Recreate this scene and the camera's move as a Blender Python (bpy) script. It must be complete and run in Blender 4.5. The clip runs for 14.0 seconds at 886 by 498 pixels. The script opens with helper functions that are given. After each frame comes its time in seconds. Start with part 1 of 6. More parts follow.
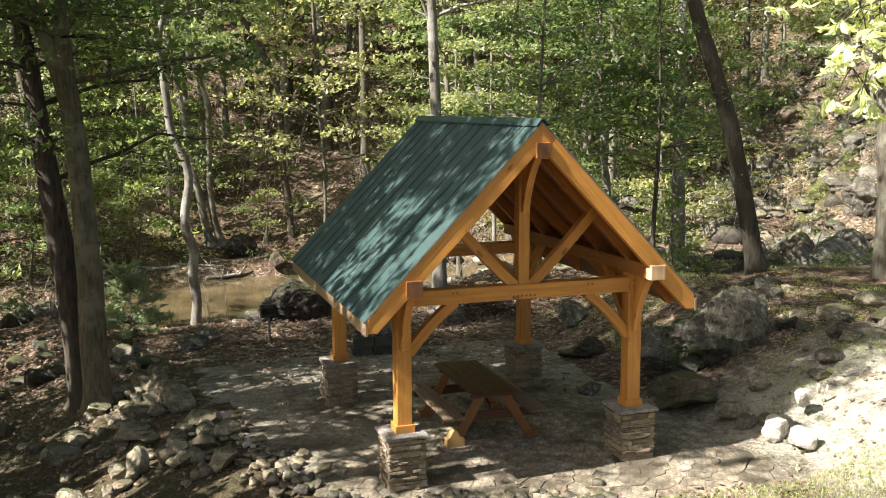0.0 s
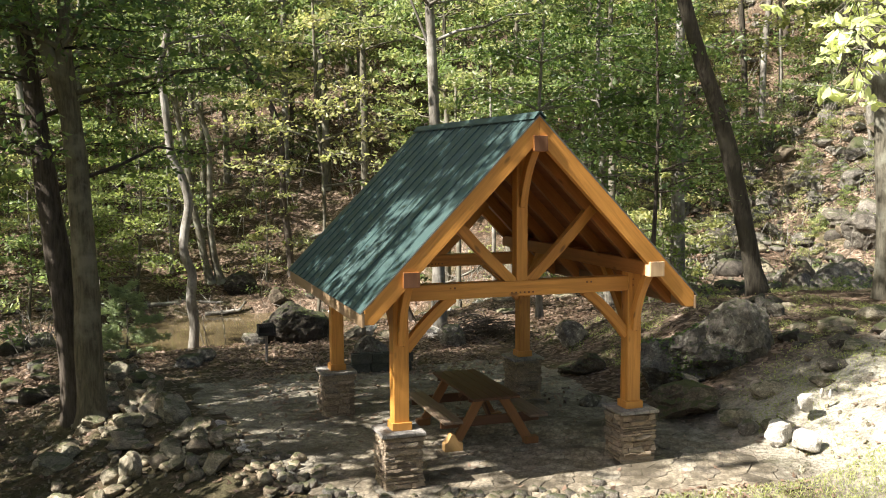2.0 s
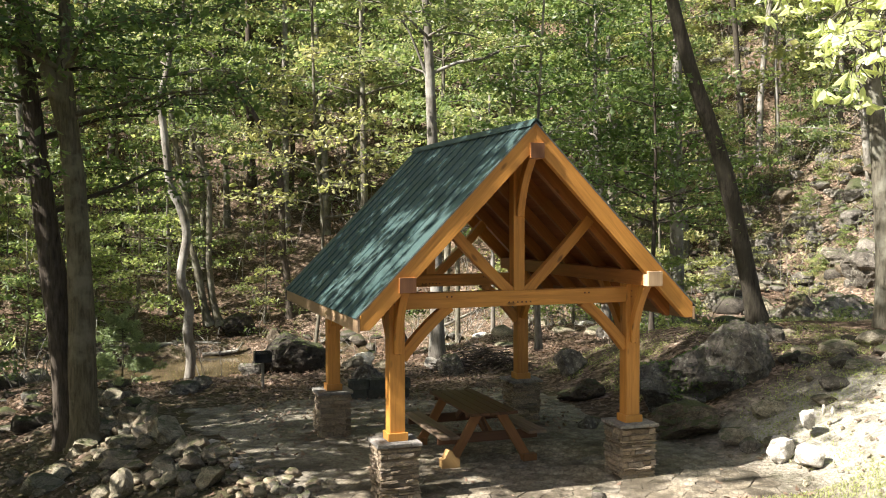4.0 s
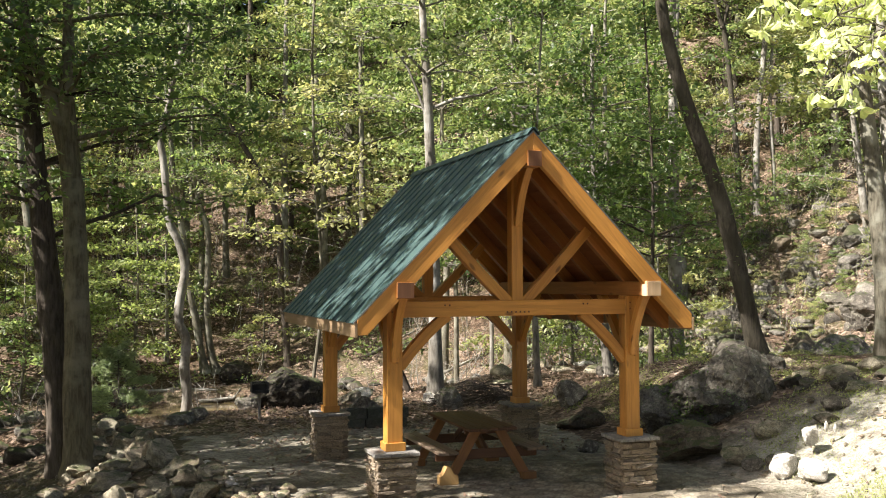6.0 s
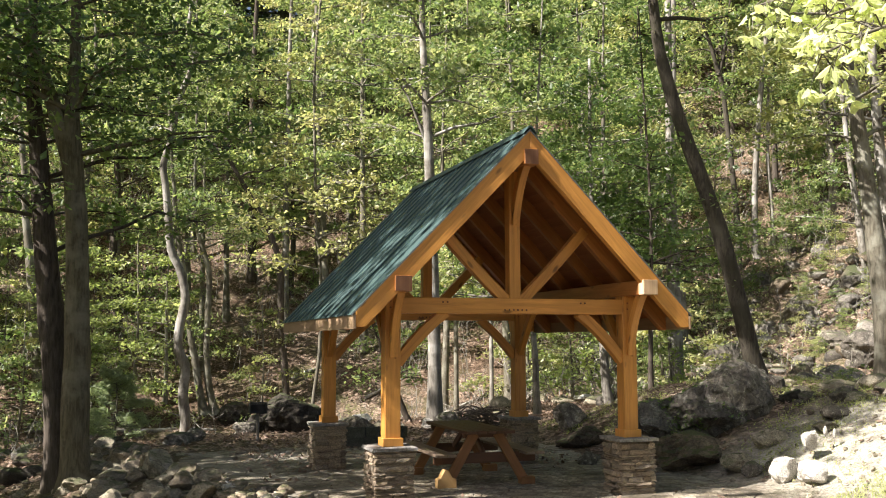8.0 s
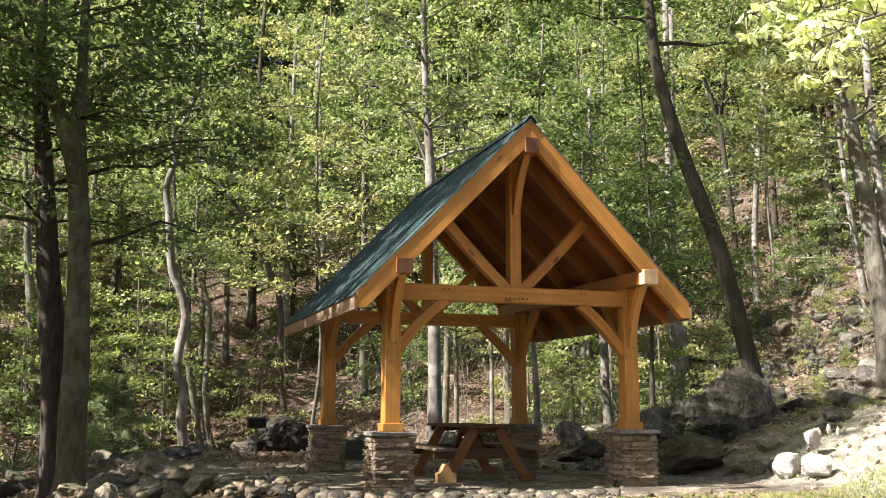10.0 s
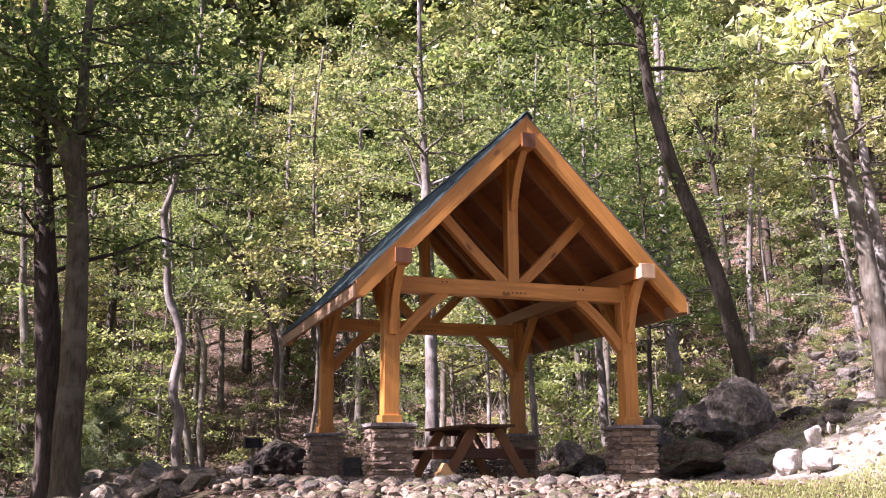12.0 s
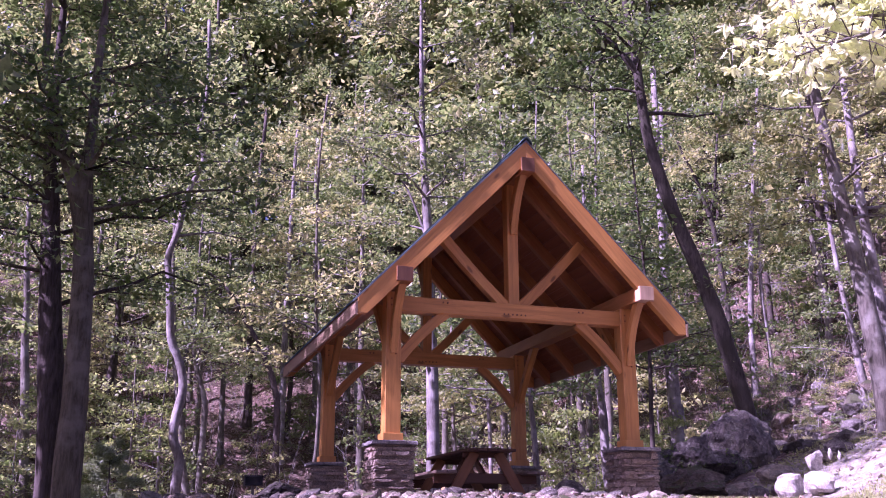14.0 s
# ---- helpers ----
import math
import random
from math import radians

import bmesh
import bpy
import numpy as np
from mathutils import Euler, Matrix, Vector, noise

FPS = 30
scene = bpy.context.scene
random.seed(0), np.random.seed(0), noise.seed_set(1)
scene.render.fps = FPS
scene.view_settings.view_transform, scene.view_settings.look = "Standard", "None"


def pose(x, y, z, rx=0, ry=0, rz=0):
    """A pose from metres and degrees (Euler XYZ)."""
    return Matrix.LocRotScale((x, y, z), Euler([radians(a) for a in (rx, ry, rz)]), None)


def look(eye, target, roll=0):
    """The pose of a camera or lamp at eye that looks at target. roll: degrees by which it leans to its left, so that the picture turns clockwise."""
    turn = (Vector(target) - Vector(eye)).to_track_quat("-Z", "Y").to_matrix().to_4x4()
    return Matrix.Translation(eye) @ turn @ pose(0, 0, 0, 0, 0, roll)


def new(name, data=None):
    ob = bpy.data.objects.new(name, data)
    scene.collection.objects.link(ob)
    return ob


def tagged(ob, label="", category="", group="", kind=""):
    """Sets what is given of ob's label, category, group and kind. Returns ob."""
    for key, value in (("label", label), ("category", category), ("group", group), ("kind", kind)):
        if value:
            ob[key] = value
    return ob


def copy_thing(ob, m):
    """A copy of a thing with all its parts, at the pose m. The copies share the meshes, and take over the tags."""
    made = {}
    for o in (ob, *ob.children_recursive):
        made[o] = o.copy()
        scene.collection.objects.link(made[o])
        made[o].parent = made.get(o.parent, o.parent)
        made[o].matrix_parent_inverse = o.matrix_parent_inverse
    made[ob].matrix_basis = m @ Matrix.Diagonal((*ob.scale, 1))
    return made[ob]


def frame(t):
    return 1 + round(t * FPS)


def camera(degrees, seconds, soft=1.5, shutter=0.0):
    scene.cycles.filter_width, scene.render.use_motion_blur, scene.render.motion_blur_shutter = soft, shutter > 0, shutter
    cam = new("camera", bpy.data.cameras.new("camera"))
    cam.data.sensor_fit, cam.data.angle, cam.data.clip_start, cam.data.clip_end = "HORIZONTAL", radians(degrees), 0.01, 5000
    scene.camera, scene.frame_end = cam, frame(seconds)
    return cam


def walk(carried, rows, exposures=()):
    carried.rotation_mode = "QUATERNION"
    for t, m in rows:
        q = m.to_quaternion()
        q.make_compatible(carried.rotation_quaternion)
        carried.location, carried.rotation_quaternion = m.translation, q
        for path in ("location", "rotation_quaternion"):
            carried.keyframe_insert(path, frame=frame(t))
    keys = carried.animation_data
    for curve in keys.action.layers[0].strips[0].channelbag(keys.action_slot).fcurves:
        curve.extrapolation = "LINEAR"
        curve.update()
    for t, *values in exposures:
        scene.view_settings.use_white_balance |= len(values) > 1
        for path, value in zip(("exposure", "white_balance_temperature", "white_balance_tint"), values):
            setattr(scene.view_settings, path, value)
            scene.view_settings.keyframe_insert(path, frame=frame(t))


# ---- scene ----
cam = camera(49.3, 14.0, 1.0)
PATH = [
    (0, (-4.94, -11.462, 4.782), (-4.315, -9.585, 4.491), -0.3),
    (0.5, (-4.908, -11.485, 4.601), (-4.285, -9.603, 4.337), -0.4),
    (1, (-4.894, -11.496, 4.388), (-4.271, -9.609, 4.155), -0.5),
    (1.5, (-4.905, -11.489, 4.197), (-4.28, -9.601, 3.99), -0.3),
    (2, (-4.91, -11.502, 4.007), (-4.282, -9.611, 3.83), -0.3),
    (2.5, (-4.891, -11.499, 3.861), (-4.264, -9.606, 3.711), -0.3),
    (3, (-4.879, -11.491, 3.719), (-4.251, -9.596, 3.596), -0.2),
    (5.5, (-4.851, -11.492, 2.892), (-4.218, -9.595, 2.929), -0.4),
    (6, (-4.854, -11.491, 2.714), (-4.221, -9.595, 2.783), -0.3),
    (6.5, (-4.859, -11.536, 2.52), (-4.228, -9.64, 2.618), -0.3),
    (7, (-4.854, -11.546, 2.338), (-4.224, -9.652, 2.462), -0.1),
    (7.5, (-4.863, -11.555, 2.109), (-4.231, -9.664, 2.27), -0.2),
    (8, (-4.846, -11.571, 1.926), (-4.217, -9.682, 2.117), -0.2),
    (10.5, (-4.823, -11.484, 0.772), (-4.201, -9.616, 1.119), -0.0),
    (11, (-4.81, -11.464, 0.587), (-4.188, -9.601, 0.962), -0.2),
    (11.5, (-4.846, -11.438, 0.386), (-4.22, -9.582, 0.788), -0.2),
    (12, (-4.849, -11.419, 0.165), (-4.223, -9.57, 0.6), -0.3),
    (12.5, (-4.817, -11.444, -0.037), (-4.198, -9.599, 0.427), -0.1),
    (13, (-4.818, -11.443, -0.204), (-4.202, -9.607, 0.294), -0.1),
    (13.5, (-4.841, -11.447, -0.36), (-4.226, -9.621, 0.177), -0.1),
    (14, (-4.853, -11.456, -0.424), (-4.241, -9.638, 0.142), -0.2),
]
EXPOSURES = [(0, 1.63, 6450, 11), (11.6, 1.62, 6270, 20), (12.05, 1.80, 6000, 54), (12.5, 1.95, 6300, 88), (13, 1.92, 5600, 80), (13.5, 1.90, 5500, 71), (14, 1.45, 5250, 90)]
walk(cam, [(t, look(e, g, r)) for t, e, g, r in PATH], EXPOSURES)

# ---- world and sun ----
SUN_EL = radians(46)
SUN_TO = Vector((-1.0, -0.125, math.tan(SUN_EL))).normalized()
world = bpy.data.worlds.new("sky")
scene.world = world
world.use_nodes = True
_nt = world.node_tree
_bg = _nt.nodes["Background"]
_sky = _nt.nodes.new("ShaderNodeTexSky")
_sky.sky_type = "NISHITA"
_sky.sun_disc = False
_sky.sun_elevation = SUN_EL
_sky.sun_rotation = math.atan2(SUN_TO.x, SUN_TO.y)
_sky.dust_density, _sky.ozone_density = 3.5, 0.6
_nt.links.new(_sky.outputs[0], _bg.inputs[0])
_bg.inputs[1].default_value = 0.044
sun = new("sun", bpy.data.lights.new("sun", "SUN"))
sun.data.energy = 5.0
sun.data.angle = radians(0.45)
sun.data.color = (1.0, 0.94, 0.84)
sun.matrix_world = look(SUN_TO * 60, (0, 0, 0))


# ---- materials ----
def nodes_of(name):
    m = bpy.data.materials.new(name)
    m.use_nodes = True
    nt = m.node_tree
    return m, nt, nt.nodes["Principled BSDF"], nt.nodes["Material Output"]


def add(nt, kind, **sets):
    n = nt.nodes.new(kind)
    for k, v in sets.items():
        n.inputs[k.replace("_", " ")].default_value = v
    return n


def ramp(nt, fac, stops):
    r = nt.nodes.new("ShaderNodeValToRGB")
    el = r.color_ramp.elements
    while len(el) < len(stops):
        el.new(0.5)
    for e, (p, c) in zip(el, stops):
        e.position, e.color = p, (*c, 1)
    nt.links.new(fac, r.inputs[0])
    return r.outputs[0]


def mix(nt, fac, a, b, mode="MIX"):
    n = nt.nodes.new("ShaderNodeMix")
    n.data_type, n.blend_type = "RGBA", mode
    for sock, v in ((n.inputs[0], fac), (n.inputs[6], a), (n.inputs[7], b)):
        if isinstance(v, (int, float)):
            sock.default_value = v
        elif isinstance(v, tuple):
            sock.default_value = (*v, 1)
        else:
            nt.links.new(v, sock)
    return n.outputs[2]


def coords(nt, scale=(1, 1, 1), world_space=False):
    src = nt.nodes.new("ShaderNodeNewGeometry").outputs["Position"] if world_space else nt.nodes.new("ShaderNodeTexCoord").outputs["Object"]
    mp = nt.nodes.new("ShaderNodeMapping")
    mp.inputs["Scale"].default_value = scale
    nt.links.new(src, mp.inputs[0])
    return mp.outputs[0]


def tex(nt, vec, scale, detail=6.0, rough=0.6, distort=0.0):
    n = add(nt, "ShaderNodeTexNoise", Scale=scale, Detail=detail, Roughness=rough, Distortion=distort)
    nt.links.new(vec, n.inputs["Vector"])
    return n.outputs[0]


def bump(nt, bsdf, height, strength, dist):
    b = add(nt, "ShaderNodeBump", Strength=strength, Distance=dist)
    nt.links.new(height, b.inputs["Height"])
    nt.links.new(b.outputs[0], bsdf.inputs["Normal"])


def own_random(nt):
    return nt.nodes.new("ShaderNodeObjectInfo").outputs["Random"]


def make_wood(name, light, mid, dark, rough=0.45, vary=0.25):
    m, nt, b, _ = nodes_of(name)
    v = coords(nt, (14, 14, 0.8))
    g = tex(nt, v, 1.6, 8, 0.65, 0.6)
    big = tex(nt, coords(nt, (1, 1, 0.35)), 2.2, 3)
    knots = add(nt, "ShaderNodeTexVoronoi", Scale=1.0)
    nt.links.new(coords(nt, (4.5, 4.5, 1.6)), knots.inputs["Vector"])
    col = ramp(nt, g, [(0.28, dark), (0.5, mid), (0.72, light)])
    col = mix(nt, ramp(nt, big, [(0.35, (0, 0, 0)), (0.7, (1, 1, 1))]), col, tuple(c * 0.64 for c in mid))
    col = mix(nt, ramp(nt, knots.outputs["Distance"], [(0.0, (1, 1, 1)), (0.06, (1, 1, 1)), (0.13, (0, 0, 0))]), col, tuple(c * 0.35 for c in dark))
    col = mix(nt, vary, col, ramp(nt, own_random(nt), [(0.0, tuple(c * 0.6 for c in mid)), (1.0, light)]))
    nt.links.new(col, b.inputs["Base Color"])
    b.inputs["Roughness"].default_value = rough
    bump(nt, b, g, 0.25, 0.004)
    return m


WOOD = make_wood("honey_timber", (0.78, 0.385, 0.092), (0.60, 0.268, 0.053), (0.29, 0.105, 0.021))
# darker, redder honey timber: shade under the roof is put into the colour
SHADED_WOOD = make_wood("shaded_timber", (0.50, 0.215, 0.055), (0.37, 0.142, 0.033), (0.21, 0.072, 0.016))
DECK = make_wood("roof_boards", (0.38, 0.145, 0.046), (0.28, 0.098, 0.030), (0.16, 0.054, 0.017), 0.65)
FASCIA = make_wood("weathered_board", (0.46, 0.33, 0.20), (0.36, 0.24, 0.14), (0.21, 0.13, 0.07), 0.7)
END_GRAIN = make_wood("end_grain", (0.26, 0.12, 0.055), (0.18, 0.08, 0.038), (0.10, 0.046, 0.025), 0.75)
PALE_END = make_wood("pale_end_grain", (0.80, 0.60, 0.38), (0.66, 0.45, 0.27), (0.46, 0.29, 0.17), 0.7)
TABLE_WOOD = make_wood("stained_table_timber", (0.15, 0.068, 0.030), (0.10, 0.043, 0.019), (0.055, 0.024, 0.012), 0.65)
TABLE_LEG = make_wood("table_leg_timber", (0.34, 0.16, 0.06), (0.26, 0.115, 0.04), (0.15, 0.065, 0.025), 0.65)
BENCH_WOOD = make_wood("worn_bench_timber", (0.30, 0.23, 0.17), (0.22, 0.155, 0.105), (0.12, 0.075, 0.05), 0.7)
TABLE_PALE = make_wood("cut_timber", (0.62, 0.40, 0.17), (0.52, 0.31, 0.12), (0.36, 0.19, 0.07), 0.6)


def make_metal():
    m, nt, b, _ = nodes_of("green_steel")
    v = coords(nt, (1, 1, 1), True)
    n1, n2 = tex(nt, v, 1.3, 5), tex(nt, v, 30, 3)
    col = ramp(nt, n1, [(0.3, (0.034, 0.068, 0.067)), (0.7, (0.058, 0.095, 0.092))])
    col = mix(nt, ramp(nt, n2, [(0.6, (0, 0, 0)), (0.75, (0.25, 0.25, 0.25))]), col, (0.16, 0.19, 0.17))
    nt.links.new(col, b.inputs["Base Color"])
    nt.links.new(ramp(nt, n1, [(0.3, (0.48,) * 3), (0.7, (0.6,) * 3)]), b.inputs["Roughness"])
    b.inputs["Specular IOR Level"].default_value = 0.25
    bump(nt, b, n1, 0.08, 0.02)
    return m


METAL = make_metal()


def make_rock(name, a, bcol, c, lichen=None, moss=0.0, scale=1.0, rough=0.85, vary=0.8, dirt_shade=0.0):
    m, nt, b, _ = nodes_of(name)
    v = coords(nt)
    n1, n2, n3 = tex(nt, v, 2.2 * scale, 8, 0.65), tex(nt, v, 14 * scale, 6, 0.7), tex(nt, v, 60 * scale, 3)
    col = ramp(nt, n1, [(0.3, a), (0.52, bcol), (0.72, c)])
    col = mix(nt, 0.8, col, ramp(nt, n2, [(0.32, (0.30, 0.29, 0.28)), (0.5, (0.9, 0.9, 0.9)), (0.68, (1.35, 1.33, 1.28))]), "MULTIPLY")
    col = mix(nt, 0.5, col, ramp(nt, n3, [(0.35, (0.5, 0.5, 0.5)), (0.65, (1.3, 1.3, 1.3))]), "MULTIPLY")
    crack = add(nt, "ShaderNodeTexVoronoi", Scale=2.6 * scale)
    crack.feature = "DISTANCE_TO_EDGE"
    warp = mix(nt, 0.12, v, n1)
    nt.links.new(warp, crack.inputs["Vector"])
    col = mix(nt, ramp(nt, crack.outputs["Distance"], [(0.0, (0.55, 0.55, 0.55)), (0.03, (0, 0, 0))]), col, tuple(x * 0.35 for x in a))
    if lichen:
        spots = tex(nt, v, 5 * scale, 9, 0.75)
        col = mix(nt, ramp(nt, spots, [(0.56, (0, 0, 0)), (0.63, (0.8, 0.8, 0.8))]), col, lichen)
    if moss:
        geo = nt.nodes.new("ShaderNodeNewGeometry")
        sep = nt.nodes.new("ShaderNodeSeparateXYZ")
        nt.links.new(geo.outputs["Normal"], sep.inputs[0])
        up = add(nt, "ShaderNodeMath")
        up.operation = "MULTIPLY"
        nt.links.new(sep.outputs[2], up.inputs[0])
        nt.links.new(mix(nt, 0.55, n1, n2), up.inputs[1])
        col = mix(nt, ramp(nt, up.outputs[0], [(0.42 - 0.2 * moss, (0, 0, 0)), (0.50 - 0.2 * moss, (0.85, 0.85, 0.85))]), col, mix(nt, n3, (0.02, 0.03, 0.008), (0.085, 0.105, 0.035)))
    col = mix(nt, vary, col, ramp(nt, own_random(nt), [(0.0, (0.55, 0.52, 0.5)), (0.35, (1.0, 0.94, 0.86)), (0.7, (1.4, 1.35, 1.3)), (1.0, (0.8, 0.83, 0.85))]), "MULTIPLY")
    if dirt_shade:
        # soil on the stone, its colour deepened to carry the pavilion's shade too
        soil = tex(nt, coords(nt, (1, 1, 1), True), 0.9, 7, 0.7)
        col = mix(nt, ramp(nt, soil, [(0.46, (0, 0, 0)), (0.62, (dirt_shade, dirt_shade, dirt_shade))]), col, (0.075, 0.062, 0.042))
    nt.links.new(col, b.inputs["Base Color"])
    b.inputs["Roughness"].default_value = rough
    b.inputs["Specular IOR Level"].default_value = 0.3
    h = add(nt, "ShaderNodeMath")
    h.operation = "ADD"
    nt.links.new(n2, h.inputs[0])
    nt.links.new(n3, h.inputs[1])
    bump(nt, b, h.outputs[0], 0.7, 0.03 / scale)
    return m


BOULDER = make_rock("grey_boulder", (0.075, 0.069, 0.06), (0.165, 0.152, 0.132), (0.31, 0.288, 0.255), (0.36, 0.365, 0.31), 0.14)
BANK_STONE = make_rock("weathered_bank_stone", (0.19, 0.172, 0.128), (0.36, 0.328, 0.252), (0.53, 0.49, 0.39), None, 0.15)
MOSSY_ROCK = make_rock("mossy_brown_rock", (0.075, 0.062, 0.045), (0.15, 0.125, 0.092), (0.27, 0.23, 0.175), None, 0.5)
DARK_ROCK = make_rock("dark_boulder", (0.042, 0.037, 0.031), (0.092, 0.082, 0.068), (0.18, 0.16, 0.135), None, 0.32)
# dark brown rock, blackened further by shade put into its colour
SHADED_ROCK = make_rock("dark_creek_boulder", (0.018, 0.015, 0.012), (0.040, 0.034, 0.027), (0.10, 0.088, 0.072), (0.11, 0.108, 0.085), 0.1)
PALE_ROCK = make_rock("pale_quartz_rock", (0.56, 0.53, 0.48), (0.72, 0.69, 0.64), (0.82, 0.80, 0.76), None, 0.0, 1.0, 0.85, 0.35)
COBBLE = make_rock("tan_cobble", (0.21, 0.175, 0.128), (0.35, 0.30, 0.225), (0.52, 0.46, 0.36), None, 0.15, 2.0)
LEDGE = make_rock("ledge_stone", (0.13, 0.112, 0.095), (0.36, 0.295, 0.222), (0.60, 0.505, 0.38), None, 0.0, 3.0, 0.85, 0.9)
CAPSTONE = make_rock("slab_stone", (0.20, 0.19, 0.18), (0.30, 0.285, 0.265), (0.42, 0.40, 0.37), None, 0.0, 2.0, 0.8, 0.1)
FLAG = make_rock("flagstone", (0.19, 0.168, 0.128), (0.325, 0.292, 0.232), (0.49, 0.45, 0.37), None, 0.0, 2.2, 0.85, 0.85, 0.85)
CONCRETE = make_rock("concrete_block", (0.065, 0.07, 0.06), (0.10, 0.105, 0.092), (0.15, 0.152, 0.135), None, 0.0, 3.0, 0.95, 0.1)


def make_ground():
    m, nt, b, _ = nodes_of("leaf_littered_soil")
    v = coords(nt, (1, 1, 1), True)
    mid, fine = tex(nt, v, 2.4, 7, 0.7), tex(nt, v, 26, 6, 0.75)
    leaf = add(nt, "ShaderNodeTexVoronoi", Scale=13.0, Randomness=1.0)
    nt.links.new(v, leaf.inputs["Vector"])
    sep = nt.nodes.new("ShaderNodeSeparateColor")
    nt.links.new(leaf.outputs["Color"], sep.inputs[0])
    leaves = ramp(nt, sep.outputs[0], [(0.0, (0.060, 0.041, 0.030)), (0.3, (0.150, 0.102, 0.073)), (0.62, (0.28, 0.20, 0.148)), (1.0, (0.52, 0.41, 0.325))])
    soil = ramp(nt, fine, [(0.3, (0.035, 0.029, 0.021)), (0.7, (0.14, 0.113, 0.08))])
    col = mix(nt, ramp(nt, mid, [(0.38, (0.15, 0.15, 0.15)), (0.6, (0.95, 0.95, 0.95))]), soil, leaves)
    moss = tex(nt, v, 0.8, 8, 0.75)
    green = ramp(nt, moss, [(0.50, (0, 0, 0)), (0.60, (0.65, 0.65, 0.65))])
    col = mix(nt, green, col, ramp(nt, fine, [(0.3, (0.040, 0.045, 0.016)), (0.7, (0.115, 0.118, 0.045))]))
    # broad irregular blotches where the floor is darker
    dark_blotch = tex(nt, coords(nt, (1, 1, 1), True), 0.22, 6, 0.7)
    col = mix(nt, ramp(nt, dark_blotch, [(0.42, (0, 0, 0)), (0.57, (0.7, 0.7, 0.7))]), col, mix(nt, 1.0, col, (0.50, 0.42, 0.36), "MULTIPLY"))
    sepp = nt.nodes.new("ShaderNodeSeparateXYZ")
    nt.links.new(v, sepp.inputs[0])

    def line(sock, lo, hi):
        n = nt.nodes.new("ShaderNodeMapRange")
        n.interpolation_type = "SMOOTHSTEP"
        n.inputs[1].default_value, n.inputs[2].default_value = lo, hi
        nt.links.new(sock, n.inputs[0])
        return n.outputs[0]

    def times(p, q):
        n = nt.nodes.new("ShaderNodeMath")
        n.operation = "MULTIPLY"
        nt.links.new(p, n.inputs[0])
        nt.links.new(q, n.inputs[1])
        return n.outputs[0]

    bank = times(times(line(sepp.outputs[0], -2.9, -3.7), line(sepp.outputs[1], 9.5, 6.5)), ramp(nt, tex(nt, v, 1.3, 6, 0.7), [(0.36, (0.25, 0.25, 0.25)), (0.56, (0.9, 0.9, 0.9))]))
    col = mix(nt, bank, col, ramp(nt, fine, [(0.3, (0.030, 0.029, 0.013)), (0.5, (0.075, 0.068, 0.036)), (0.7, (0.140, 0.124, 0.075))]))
    # pale sandy soil; the sun's glare on this bank is in its colour
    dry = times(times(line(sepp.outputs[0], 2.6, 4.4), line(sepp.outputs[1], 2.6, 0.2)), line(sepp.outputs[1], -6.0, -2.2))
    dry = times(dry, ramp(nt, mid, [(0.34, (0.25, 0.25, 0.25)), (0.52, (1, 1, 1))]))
    sunlit_straw = ramp(nt, fine, [(0.3, (0.26, 0.24, 0.185)), (0.5, (0.46, 0.435, 0.36)), (0.7, (0.66, 0.63, 0.56))])
    col = mix(nt, dry, col, sunlit_straw)
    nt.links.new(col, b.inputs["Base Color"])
    b.inputs["Roughness"].default_value = 0.95
    b.inputs["Specular IOR Level"].default_value = 0.15
    h = add(nt, "ShaderNodeMath")
    h.operation = "ADD"
    nt.links.new(leaf.outputs["Distance"], h.inputs[0])
    nt.links.new(fine, h.inputs[1])
    bump(nt, b, h.outputs[0], 0.9, 0.05)
    return m


GROUND = make_ground()


def make_bark(name, dark, light, patch=None, scale=1.0):
    m, nt, b, _ = nodes_of(name)
    v = coords(nt, (9 * scale, 9 * scale, 1.6 * scale))
    n1, n2 = tex(nt, v, 2.0, 8, 0.7, 0.4), tex(nt, coords(nt), 1.2, 5)
    col = ramp(nt, n1, [(0.32, dark), (0.66, light)])
    if patch:
        col = mix(nt, ramp(nt, n2, [(0.5, (0, 0, 0)), (0.6, (0.8, 0.8, 0.8))]), col, patch)
    nt.links.new(col, b.inputs["Base Color"])
    b.inputs["Roughness"].default_value = 0.9
    b.inputs["Specular IOR Level"].default_value = 0.2
    bump(nt, b, n1, 0.6, 0.03)
    return m


BARK_DARK = make_bark("dark_bark", (0.035, 0.028, 0.022), (0.12, 0.10, 0.08))
BARK_BROWN = make_bark("brown_bark", (0.026, 0.022, 0.017), (0.105, 0.092, 0.070), (0.055, 0.050, 0.035))
BARK_GREY = make_bark("grey_bark", (0.065, 0.058, 0.043), (0.19, 0.174, 0.132), (0.26, 0.255, 0.205))
BARK_OLIVE = make_bark("olive_brown_bark", (0.070, 0.060, 0.038), (0.195, 0.170, 0.112), (0.25, 0.225, 0.16))
BARK_PALE = make_bark("pale_bark", (0.09, 0.08, 0.066), (0.27, 0.25, 0.215), (0.38, 0.365, 0.33))


